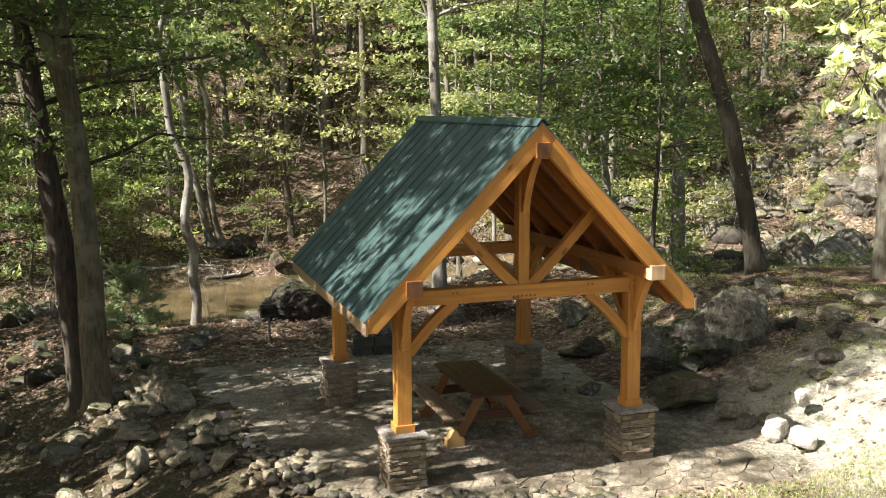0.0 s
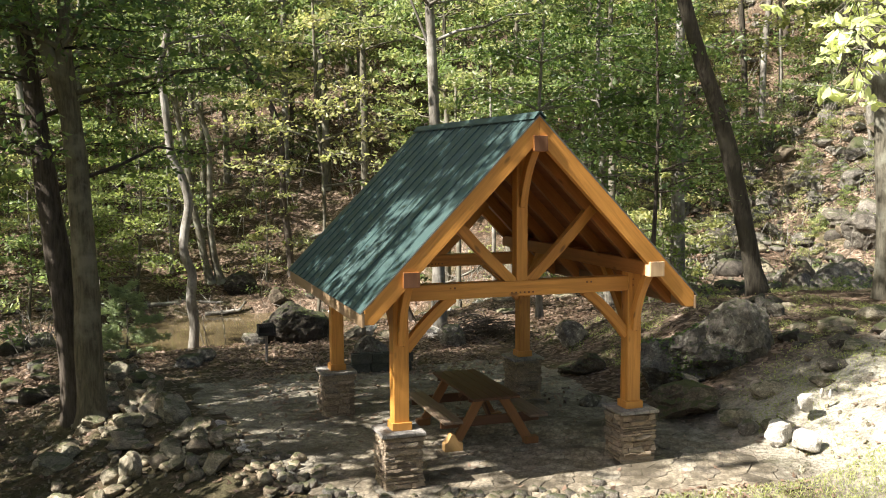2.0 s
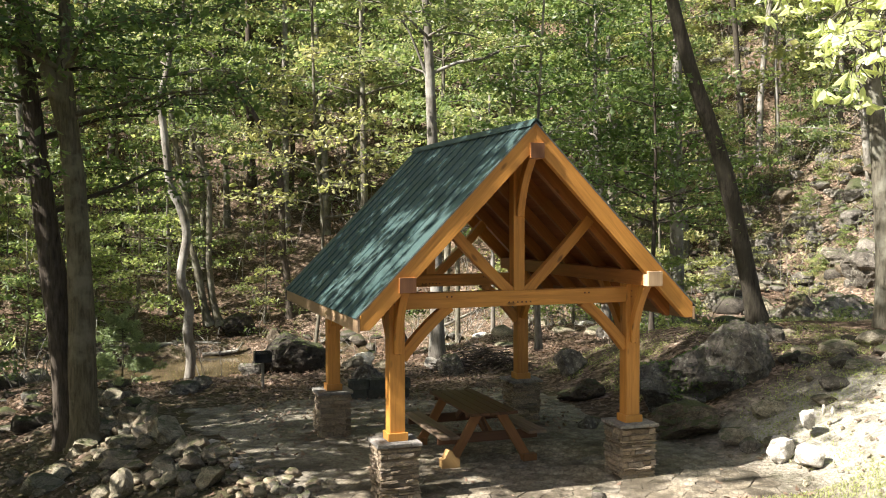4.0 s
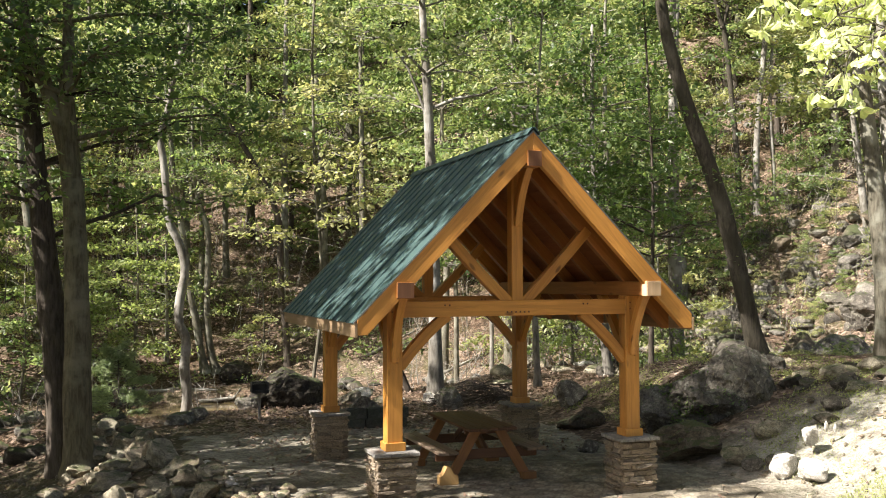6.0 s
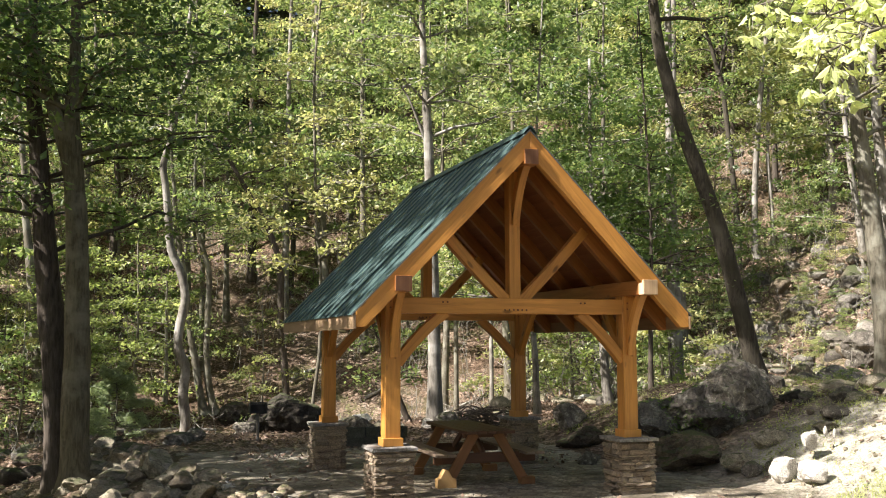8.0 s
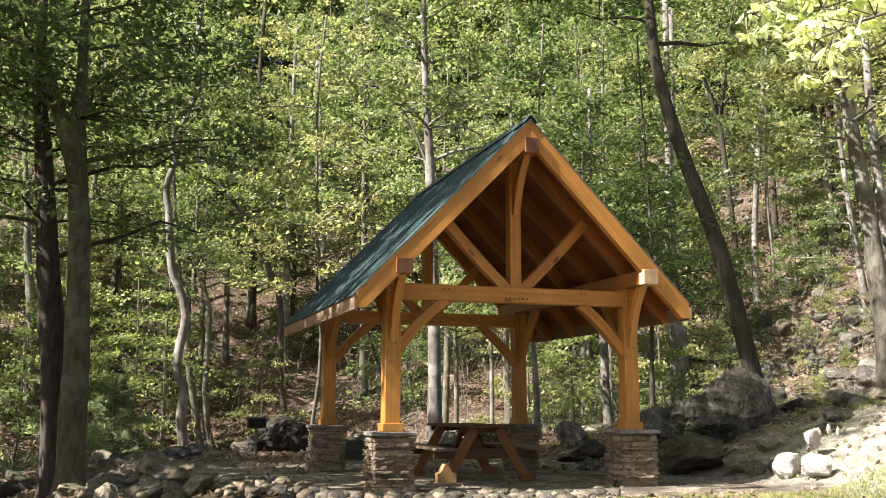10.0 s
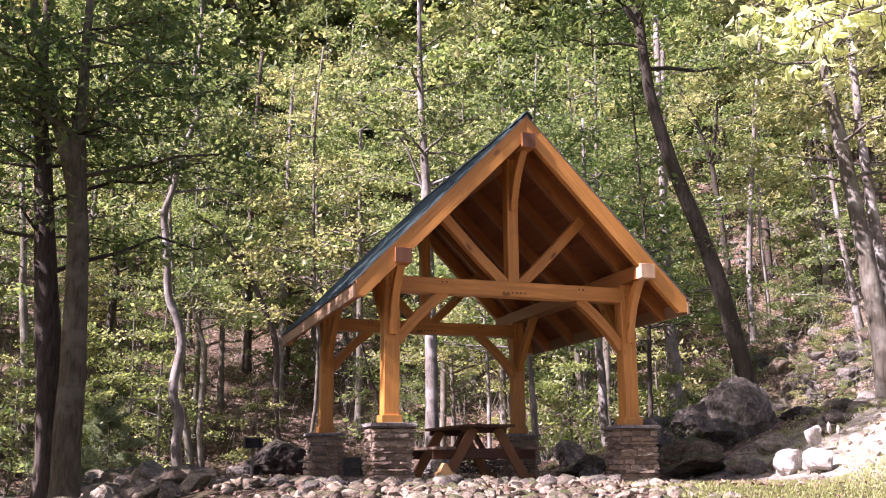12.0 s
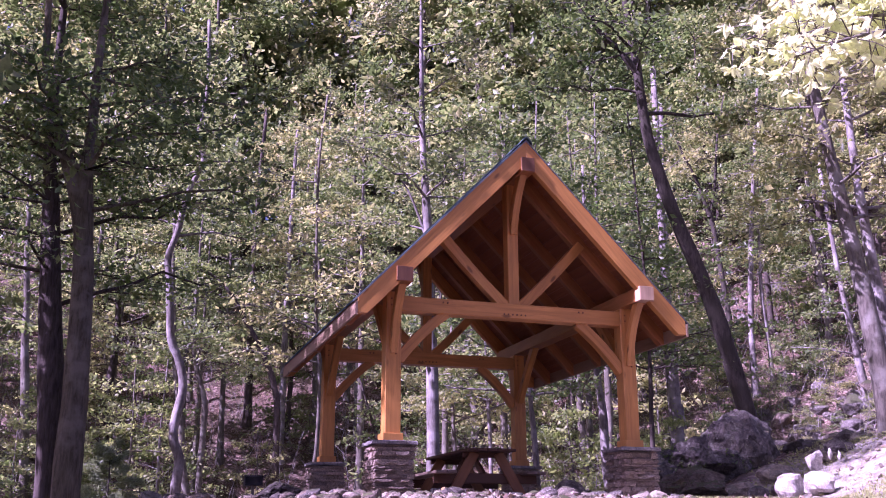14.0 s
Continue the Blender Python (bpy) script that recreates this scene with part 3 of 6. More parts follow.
def pier(cx, cy, seed):
    """A square pier of stacked ledge stones under a thin slab."""
    r = random.Random(seed)
    ob = part("pier", box_bm(0.44, 0.44, PIER_TOP - 0.05 - PATIO, 0.01), LEDGE, pavilion, "square pier of stacked brown ledge stone", m=Matrix.Translation((cx, cy, PATIO - 0.02)))
    z, half, low = 0.012, 0.25, PATIO - 0.02
    top = PIER_TOP - 0.045 - low
    shapes = []
    for _ in range(10):
        bm = box_bm(1, 1, 1)
        bmesh.ops.subdivide_edges(bm, edges=bm.edges[:], cuts=1)
        for v in bm.verts:
            v.co += Vector((r.uniform(-0.06, 0.06), r.uniform(-0.16, 0.16), r.uniform(-0.13, 0.13)))
        shapes.append(mesh_of("stone", bm, LEDGE))
    while z < top - 0.015:
        h = min(r.choice((0.030, 0.038, 0.045, 0.058, 0.075)) * r.uniform(0.9, 1.1), top - z)
        for side in range(4):
            a = -half + r.uniform(-0.006, 0.006)
            end = half - 0.07
            while a < end - 0.01:
                ln = min(r.uniform(0.07, 0.30), end - a)
                if end - a - ln < 0.05:
                    ln = end - a
                dep = 0.085
                proud = r.uniform(-0.020, 0.026)
                m = Matrix.Rotation(side * math.pi / 2, 4, "Z") @ Matrix.Translation((a + ln / 2, -half + dep / 2 - proud, z + 0.002)) @ Matrix.Rotation(r.uniform(-0.02, 0.02), 4, "Y") @ Matrix.Diagonal((ln - 0.009, dep, h - 0.009, 1))
                sh = r.choice(shapes)
                part("stone", sh, LEDGE, ob, m=m)
                a += ln
        z += h
    cap = box_bm(0.57, 0.57, 0.045, 0.006)
    bmesh.ops.subdivide_edges(cap, edges=[e for e in cap.edges if e.calc_length() > 0.3], cuts=5)
    for v in cap.verts:
        if abs(v.co.x) > 0.27 or abs(v.co.y) > 0.27:
            v.co += Vector((r.uniform(-0.012, 0.006), r.uniform(-0.012, 0.006), r.uniform(-0.004, 0.004)))
    part("cap", cap, CAPSTONE, ob, "thin grey slab cap", m=Matrix.Translation((0, 0, PIER_TOP - 0.045 - low)))


def collar(parent):
    bm = bmesh.new()
    for sx, sy, px, py in ((0.256, 0.028, 0, -0.114), (0.256, 0.028, 0, 0.114), (0.028, 0.2, -0.114, 0), (0.028, 0.2, 0.114, 0)):
        b = box_bm(sx, sy, 0.10, 0.004)
        b.transform(Matrix.Translation((px, py, 0)))
        me = bpy.data.meshes.new("tmp")
        b.to_mesh(me)
        b.free()
        bm.from_mesh(me)
        bpy.data.meshes.remove(me)
    part("collar", bm, WOOD, parent, "trim boards round the post foot", m=Matrix.Translation((0, 0, 0.001)))


for iy, y0 in enumerate(POST_Y):
    front = iy == 0
    yc = y0 + POST_W / 2
    out_y = -1 if front else 1
    for sx in (-1, 1):
        px = sx * POST_X
        post = timber("post", (px, yc, PIER_TOP), (px, yc, PLATE_LO), POST_W, POST_W, WOOD, pavilion)
        collar(post)
        for pz in (1.72, 1.80, 2.34, 2.42):
            peg = box_bm(0.022, 0.012, 0.022, 0.004)
            part("peg", peg, DECK, post, m=Matrix.Translation((0.03 * (-1) ** int(pz * 50), -POST_W / 2 - 0.002, pz - PIER_TOP)))
        # knee brace in the plane of the truss
        a, b = (px - sx * 0.08, 1.66), (px - sx * 0.72, 2.30)
        profile_part("knee_brace", curved_brace(a, (px - sx * 0.37, 2.05), b, 0.13), "xz", yc - 0.06, yc + 0.06, WOOD, pavilion)
        # curved brace out to the end of the plate
        yo = y0 if front else y0 + POST_W
        profile_part("curved_brace", curved_brace((yo - out_y * 0.02, 1.74), (yo + out_y * 0.05, 2.22), (yo + out_y * 0.36, 2.56), 0.11), "yz", px - 0.05, px + 0.05, WOOD, pavilion)
        # brace inwards under the plate
        yi = y0 + POST_W if front else y0
        profile_part("curved_brace", curved_brace((yi + out_y * 0.02, 1.72), (yi - out_y * 0.26, 2.12), (yi - out_y * 0.70, 2.57), 0.12), "yz", px - 0.05, px + 0.05, WOOD, pavilion)
    tie = timber("tie_beam", (-POST_X + POST_W / 2 - 0.005, yc, (TIE_LO + TIE_HI) / 2), (POST_X - POST_W / 2 + 0.005, yc, (TIE_LO + TIE_HI) / 2), 0.2, 0.185, WOOD, pavilion)
    for px in (-0.99, -0.93, -0.15, -0.09, -0.03, 0.03, 0.09, 0.15, 0.93, 0.99):
        part("peg", box_bm(0.022, 0.022, 0.012, 0.004), END_GRAIN, tie, m=Matrix.Translation((0.05 if abs(px) < 0.2 else -0.045, -0.1, px + POST_X - POST_W / 2)) @ Matrix.Rotation(math.pi / 2, 4, "X"))
    king = timber("king_post", (0, yc, TIE_HI - 0.01), (0, yc, 4.16), 0.155, 0.165, WOOD, pavilion)
    for sx in (-1, 1):
        profile_part("strut", curved_brace((sx * 0.10, 2.45), (sx * 0.52, 2.83), (sx * 1.03, 3.40), 0.135), "xz", yc - 0.06, yc + 0.06, WOOD, pavilion)
    yk = y0 + 0.015 if front else y0 + POST_W - 0.015
    profile_part("curved_brace", curved_brace((yk - out_y * 0.02, 3.44), (yk + out_y * 0.06, 3.86), (yk + out_y * 0.38, 4.19), 0.12), "yz", -0.045, 0.055, WOOD, pavilion)

# plates and ridge beam wear the timber colour with the roof's shade in it
for sx in (-1, 1):
    timber("wall_plate", (sx * 1.665, -0.545, (PLATE_LO + PLATE_HI) / 2), (sx * 1.665, 4.59, (PLATE_LO + PLATE_HI) / 2), 0.19, 0.21, SHADED_WOOD, pavilion, (1, 0, 0))
timber("ridge_beam", (0.01, -0.545, 4.245), (0.01, 4.59, 4.245), 0.20, 0.19, SHADED_WOOD, pavilion, (1, 0, 0))

# END_GRAIN is end grain darkened further to hold the left end's shade
for bx, bz, w, h, mat, words in ((-1.665, 2.62, 0.20, 0.178, END_GRAIN, "darker cut end of a beam"), (1.665, 2.62, 0.20, 0.178, PALE_END, "pale cut end of a beam"), (0.01, 4.245, 0.178, 0.188, END_GRAIN, "darker cut end of a beam")):
    part("end_face", box_bm(w, 0.004, h), mat, pavilion, words, m=Matrix.Translation((bx, -0.548, bz - h / 2)))
# pale tip of one wall plate
part("plate_tip", box_bm(0.216, 0.13, 0.196, 0.006), PALE_END, pavilion, "pale tip of a beam", m=Matrix.Translation((1.665, -0.478, 2.522)))

# rafters, boards and steel on both slopes
DECK_T, VERT = 0.022, 1 / math.cos(RAKE)
for sx in (-1, 1):
    for y0, w, d in ((-0.512, 0.10, 0.217), (0.05, 0.12, 0.17), (0.97, 0.09, 0.16), (1.92, 0.09, 0.16), (2.87, 0.09, 0.16), (3.80, 0.12, 0.17), (4.50, 0.10, 0.217)):
        top = -(DECK_T + 0.03) * VERT if 0 < y0 < 4.2 else -0.03 * VERT
        t0 = ROOF_TOP + top
        xe = HALF - 0.03
        lo = d * VERT
        pts = [(0, t0), (sx * xe, t0 - SLOPE * xe), (sx * xe, t0 - SLOPE * xe - 0.19), (sx * (xe - (lo - 0.19) / SLOPE), t0 - SLOPE * xe - 0.19), (0, t0 - lo)]
        # inner rafters are coloured for the shade they stand in
        profile_part("rafter", pts, "xz", y0, y0 + w, SHADED_WOOD if 0 < y0 < 4.2 else WOOD, pavilion)
    # boards along the eaves direction
    run = HALF * VERT
    nb = 23
    for i in range(nb):
        a, b = run * i / nb + 0.002, run * (i + 1) / nb - 0.002
        mid = (a + b) / 2 / VERT
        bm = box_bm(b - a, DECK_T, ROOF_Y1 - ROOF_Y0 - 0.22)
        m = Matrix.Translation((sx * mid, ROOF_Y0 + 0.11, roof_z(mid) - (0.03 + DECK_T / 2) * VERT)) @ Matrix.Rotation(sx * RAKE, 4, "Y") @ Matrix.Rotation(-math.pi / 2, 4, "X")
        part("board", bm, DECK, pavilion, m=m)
    # eave fascia
    xf = HALF - 0.012
    timber("fascia", (sx * xf, ROOF_Y0 + 0.002, roof_z(xf) - 0.155), (sx * xf, ROOF_Y1 - 0.05, roof_z(xf) - 0.155), 0.17, 0.034, FASCIA, pavilion, (1, 0, 0), 0.004, "pale weathered eave board")
    # ribbed panels
    npan, width = 14, (ROOF_Y1 - ROOF_Y0) / 14
    for k in range(npan):
        ys = [0.0, 0.006, 0.012, 0.030, 0.036, width * 0.55, width + 0.006]
        hs = [0.0, 0.0, 0.018, 0.018, 0.0, 0.002, 0.0]
        verts, faces = [], []
        x0, x1 = 0.02, HALF + 0.025
        if k == 0:
            hs[2] = hs[3] = 0.012
        for xx in (x0, x1):
            for yv, hv in zip(ys, hs):
                verts.append((sx * (xx + hv * math.sin(RAKE)), ROOF_Y0 + 0.012 + k * width + yv, roof_z(xx) - 0.026 * VERT + hv * math.cos(RAKE) + 0.002 * (k % 2)))
        nn = len(ys)
        faces = [(i, i + 1, nn + i + 1, nn + i) for i in range(nn - 1)]
        me = data_mesh("roof_panel", verts, faces, METAL)
        pan = part("roof_panel", me, METAL, pavilion, "dark green ribbed steel roof sheet" if k == 0 else "")
        sol = pan.modifiers.new("sheet", "SOLIDIFY")
        sol.thickness, sol.offset = 0.004, -1
# ridge cap
cap_pts = [(-0.085, roof_z(0.085) + 0.006), (-0.075, roof_z(0.075) + 0.014), (-0.02, ROOF_TOP + 0.008), (0.02, ROOF_TOP + 0.008), (0.075, roof_z(0.075) + 0.014), (0.085, roof_z(0.085) + 0.006),
           (0.085, roof_z(0.085) + 0.001), (0.075, roof_z(0.075) + 0.007), (0.0, ROOF_TOP - 0.001), (-0.075, roof_z(0.075) + 0.007), (-0.085, roof_z(0.085) + 0.001)]
profile_part("ridge_cap", cap_pts, "xz", ROOF_Y0 - 0.02, ROOF_Y1 + 0.03, METAL, pavilion, 0)
# steel rake trim on the four sloping edges
for sx in (-1, 1):
    for ya, yb in ((ROOF_Y0 - 0.002, ROOF_Y0 + 0.006), (ROOF_Y1 + 0.020, ROOF_Y1 + 0.030)):
        hi, lo = -0.020 * VERT, -0.036 * VERT
        pts = [(sx * 0.0, ROOF_TOP + hi), (sx * (HALF + 0.02), roof_z(HALF + 0.02) + hi), (sx * (HALF + 0.02), roof_z(HALF + 0.02) + lo), (sx * 0.0, ROOF_TOP + lo)]
        profile_part("rake_trim", pts, "xz", ya, yb, TRIM, pavilion, 0)


# ---- picnic table ----
def picnic_table():
    t = thing("picnic_table", "dark-stained wooden picnic table with two attached benches on stone paving", "picnic table", (0.05, 1.98, PATIO + 0.02))
    for i in range(5):
        x = (i - 2) * 0.142
        timber("top_board", (x, -0.95, 0.745), (x, 0.95, 0.745), 0.04, 0.136, TABLE_WOOD, t, (1, 0, 0), 0.005)
    for sx in (-1, 1):
        for k in (0, 1):
            x = sx * (0.58 + 0.145 * k)
            timber("bench_board", (x, -0.95, 0.445), (x, 0.95, 0.445), 0.04, 0.138, BENCH_WOOD, t, (1, 0, 0), 0.005)
    for y in (-0.72, 0.72):
        for sx in (-1, 1):
            timber("leg", (sx * 0.60, y, 0.0), (sx * 0.17, y, 0.72), 0.14, 0.045, TABLE_LEG, t)
            if sx < 0 and y < 0:
                profile_part("foot", [(-0.74, 0), (-0.47, 0), (-0.47, 0.12), (-0.53, 0.14), (-0.585, 0.24), (-0.64, 0.25), (-0.70, 0.14), (-0.74, 0.12)], "xz", y - 0.10, y + 0.03, TABLE_PALE, t, 0.005, "pale cut timber block shaped to the leg")
            else:
                part("foot", box_bm(0.21, 0.13, 0.10, 0.006), TABLE_LEG, t, m=Matrix.Translation((sx * 0.60, y - 0.03, 0)))
        timber("cross_beam", (-0.76, y + 0.046, 0.375), (0.76, y + 0.046, 0.375), 0.14, 0.045, TABLE_WOOD, t)
        timber("cleat", (-0.33, y + 0.046, 0.69), (0.33, y + 0.046, 0.69), 0.07, 0.045, TABLE_WOOD, t)
    for y in (-1, 1):
        timber("diagonal_brace", (0, y * 0.66, 0.40), (0, y * 0.18, 0.71), 0.09, 0.045, TABLE_WOOD, t, (1, 0, 0))


picnic_table()


# ---- charcoal grill on a post ----
def grill():
    gx, gy = -2.17, 8.35
    g = thing("charcoal_grill", "black iron park grill on a short post", "grill", (gx, gy, ground_at(gx, gy) - 0.03))
    verts, faces = [], []
    tube(verts, faces, [(0, 0, 0), (0, 0, 0.62)], [0.03, 0.03], 10)
    part("post", data_mesh("post", verts, faces, RUST), RUST, g, "rusty steel post")
    bm = bmesh.new()
    w, d, h, th = 0.33, 0.30, 0.21, 0.012
    for sx, sy, sz, px, py, pz in ((w, d, th, 0, 0, 0), (w, th, h, 0, d / 2, 0), (th, d, h, -w / 2, 0, 0), (th, d, h, w / 2, 0, 0), (w, th, 0.06, 0, -d / 2, 0)):
        b = box_bm(sx, sy, sz, 0.003)
        b.transform(Matrix.Translation((px, py, pz)))
        me = bpy.data.meshes.new("tmp")
        b.to_mesh(me)
        b.free()
        bm.from_mesh(me)
        bpy.data.meshes.remove(me)
    part("firebox", bm, IRON, g, m=Matrix.Translation((0, 0, 0.62)))
    for i in range(9):
        verts, faces = [], []
        tube(verts, faces, [(-0.18 + i * 0.045, -0.17, 0.80), (-0.18 + i * 0.045, 0.15, 0.80)], [0.006, 0.006], 6)
        part("grate_bar", data_mesh("grate_bar", verts, faces, IRON), IRON, g)
    verts, faces = [], []
    tube(verts, faces, [(0.18, -0.17, 0.80), (0.20, -0.27, 0.81), (0.20, -0.33, 0.81)], [0.012, 0.012, 0.014], 8)
    part("handle", data_mesh("handle", verts, faces, IRON), IRON, g)


grill()


# ---- concrete blocks ----
def concrete_block_mesh():
    bm = bmesh.new()
    for sx, sy, px, py in ((0.39, 0.032, 0, -0.079), (0.39, 0.032, 0, 0.079), (0.032, 0.126, -0.179, 0), (0.032, 0.126, 0.179, 0), (0.03, 0.126, 0, 0)):
        b = box_bm(sx, sy, 0.19, 0.004)
        b.transform(Matrix.Translation((px, py, 0)))
        me = bpy.data.meshes.new("tmp")
        b.to_mesh(me)
        b.free()
        bm.from_mesh(me)
        bpy.data.meshes.remove(me)
    return mesh_of("concrete_block", bm, CONCRETE)


CB = concrete_block_mesh()
for row in range(2):
    for k in range(3):
        ob = new("concrete_block", CB)
        ob.matrix_world = pose(-0.58 + k * 0.405 + row * 0.03, 6.75 - k * 0.05, ground_at(0, 6.7) + 0.004 + row * 0.194, 0, 0, -7 + 2 * row)
        tagged(ob, "grey hollow concrete block stacked behind the pavilion", "concrete block", "stacked concrete blocks")


# ---- boulders and rocks ----
ROCKS = {}


def rock(name, x, y, sx, sy, sz, mat, seed, label, turn=0, sink=0.3, sub=2, group="", z=None, tilt=0, cuts=9, rough=0.10, category="rock"):
    key = (seed, mat.name, sub)
    if key not in ROCKS:
        ROCKS[key] = rock_mesh("rock", seed, mat, sub, 0.85, cuts, rough)
    ob = new(name, ROCKS[key])
    base = ground_at(x, y) if z is None else z
    ob.matrix_world = pose(x, y, base + sz * (1 - 2 * sink) * 0.85, tilt, 0, turn) @ Matrix.Diagonal((sx, sy, sz, 1))
    return tagged(ob, label, category, group)


GREY = "rough grey boulder half sunk in the leaf litter"
rock("boulder", 5.30, 3.05, 0.78, 0.76, 0.98, BOULDER, 117, "large lichened grey boulder beside the paving", 8, 0.42, 5, rough=0.12, category="boulder", z=0.70, cuts=7)
rock("boulder", 4.62, 3.12, 0.82, 0.70, 0.80, BOULDER, 118, "ivy-grown grey boulder joined to a larger one", 40, 0.42, 5, rough=0.14, category="boulder", z=0.46, cuts=7)
rock("boulder", 4.02, 3.06, 0.72, 0.58, 0.56, BOULDER, 12, "sloping mossy boulder leaning on a larger one", -20, 0.40, 5, rough=0.15, category="boulder", z=0.36, cuts=9)
rock("boulder", 4.90, 2.70, 0.62, 0.42, 0.52, BOULDER, 119, "shaded grey foot of a large boulder", 15, 0.45, 4, rough=0.13, category="boulder", z=0.50, cuts=9)
rock("boulder", 3.55, 1.62, 0.68, 0.50, 0.35, MOSSY_ROCK, 13, "low brown mossy boulder at the edge of the paving", 5, 0.25, 4, rough=0.14, category="boulder", z=0.06, cuts=12)
rock("rock", 3.84, 0.78, 0.34, 0.27, 0.20, BANK_STONE, 14, "flat tan rock at the edge of the paving", 30, 0.3, 3, z=0.06)
rock("rock", 3.80, 0.36, 0.20, 0.17, 0.17, BOULDER, 15, "small grey rock between paving and slope", 10, 0.3, 3)
rock("rock", 4.70, 1.12, 0.32, 0.26, 0.20, BANK_STONE, 39, "flat tan rock bedded in the shaded bank", -15, 0.35, 3, rough=0.15, cuts=12)
rock("rock", 4.02, 0.20, 0.16, 0.12, 0.12, BANK_STONE, 41, "small tan rock between paving and slope", 60, 0.25, 3)
rock("rock", 3.80, -0.25, 0.30, 0.25, 0.25, PALE_ROCK, 16, "white sunlit rock at the edge of the paving", 40, 0.22, 3, rough=0.17, cuts=14, z=0.04)
rock("rock", 3.90, -0.76, 0.25, 0.21, 0.22, PALE_ROCK, 17, "white sunlit rock with a split side", -30, 0.22, 3, rough=0.17, cuts=14, z=0.06)
rock("rock", 4.40, -0.12, 0.19, 0.16, 0.21, PALE_ROCK, 18, "upright pale rock on the slope", 70, 0.2, 3, rough=0.17, cuts=14, z=0.42)
rock("rock", 4.69, -0.1, 0.04, 0.035, 0.10, PALE_ROCK, 19, "narrow pale rock standing on end", 20, 0.2, 2, z=0.58)
rock("rock", 4.84, -0.1, 0.04, 0.035, 0.09, PALE_ROCK, 19, "narrow pale rock standing on end", 70, 0.2, 2, z=0.56)
rock("rock", 5.75, 0.85, 0.30, 0.24, 0.22, BOULDER, 20, GREY, 20, 0.45, 3, rough=0.16, cuts=14, tilt=12)
rock("rock", 6.3, 1.45, 0.24, 0.2, 0.24, BOULDER, 21, GREY, -15, 0.4, 3, rough=0.16, cuts=14, tilt=-10)
rock("rock", 7.4, 1.4, 0.34, 0.3, 0.32, BOULDER, 22, GREY, 60, 0.4, 3, rough=0.16, cuts=14)
rock("rock", 6.7, 0.2, 0.2, 0.16, 0.16, BANK_STONE, 37, "pale rock half sunk in the dry bank", -40, 0.45, 3, rough=0.16, cuts=12)
rock("boulder", 4.15, 7.1, 0.42, 0.36, 0.40, BOULDER, 24, "rounded mossy boulder behind the pavilion", 10, 0.25, 4, category="boulder")
rock("boulder", 3.45, 5.2, 0.46, 0.36, 0.34, MOSSY_ROCK, 25, "low mossy boulder by a back pier", -25, 0.3, 4, rough=0.18, category="boulder")
rock("rock", 2.5, 2.9, 0.22, 0.2, 0.22, BOULDER, 26, "small rock beside the paving", 0, 0.25, 3)
rock("boulder", 13.15, 9.3, 1.08, 0.8, 0.80, BOULDER, 27, GREY, 15, 0.32, 4, category="boulder", cuts=6, rough=0.12)
rock("boulder", 11.85, 9.2, 0.46, 0.42, 0.58, BOULDER, 28, GREY, -35, 0.28, 4, category="boulder")
rock("boulder", 15.9, 12.0, 0.75, 0.7, 0.7, BOULDER, 29, GREY, 35, 0.25, 3, category="boulder")
rock("boulder", 12.85, 10.6, 0.55, 0.45, 0.85, MOSSY_ROCK, 281, "mossy rock behind a grey boulder", 20, 0.25, 4, category="boulder", cuts=8)
for k, (x, y, sx, sz, mat, words) in enumerate(((20.6, 20.4, 0.85, 0.75, BOULDER, "large sunlit grey boulder on the rocky slope"), (20.2, 19.0, 0.55, 0.42, BOULDER, "grey boulder low on the rocky slope"), (19.8, 17.4, 0.75, 0.55, BOULDER, "broad grey boulder on the rocky slope"),
                                               (16.25, 19.9, 0.62, 0.50, BANK_STONE, "pale block at the foot of the rocky slope"), (17.1, 19.7, 0.50, 0.36, BANK_STONE, "pale flat rock at the foot of the rocky slope"), (19.4, 15.5, 1.05, 0.95, BOULDER, "large lichened boulder at the side of the slope"),
                                               (17.2, 18.3, 0.40, 0.30, BANK_STONE, "tan rock at the foot of the rocky slope"), (7.07, 2.41, 0.36, 0.20, BANK_STONE, "tan rock bedded in the weedy bank"), (6.35, 1.15, 0.26, 0.12, BANK_STONE, "flat pale rock in the weedy bank"),
                                               (8.4, 2.9, 0.40, 0.26, BANK_STONE, "pale rock bedded in the weedy bank"), (6.54, 2.72, 0.17, 0.13, BANK_STONE, "small pale rock in the weedy bank"), (5.25, 0.55, 0.24, 0.11, BANK_STONE, "flat tan rock at the edge of the sunny bank"))):
    rock("boulder" if sx > 0.5 else "rock", x, y, sx, sx * 0.8, sz, mat, 285 + k, words, 53 * k, 0.30, 4 if sx > 0.5 else 3, category="boulder" if sx > 0.5 else "rock", rough=0.14, cuts=9)
rock("boulder", -1.18, 10.9, 0.86, 0.72, 0.80, SHADED_ROCK, 30, "long dark mossy boulder on the creek bank", -8, 0.26, 5, category="boulder", rough=0.11, cuts=7)
rock("boulder", -2.12, 10.75, 0.28, 0.28, 0.30, BOULDER, 31, "grey lichened block at the end of a dark boulder", 20, 0.26, 4, category="boulder", rough=0.14)
rock("boulder", -0.2, 30.2, 0.75, 0.6, 0.62, DARK_ROCK, 45, "dark rounded boulder on the far creek bank", 15, 0.25, 4, category="boulder", rough=0.14)
rock("boulder", 0.95, 27.1, 0.38, 0.35, 0.45, MOSSY_ROCK, 46, "mossy pointed boulder on the far creek bank", -20, 0.25, 4, category="boulder", rough=0.14)
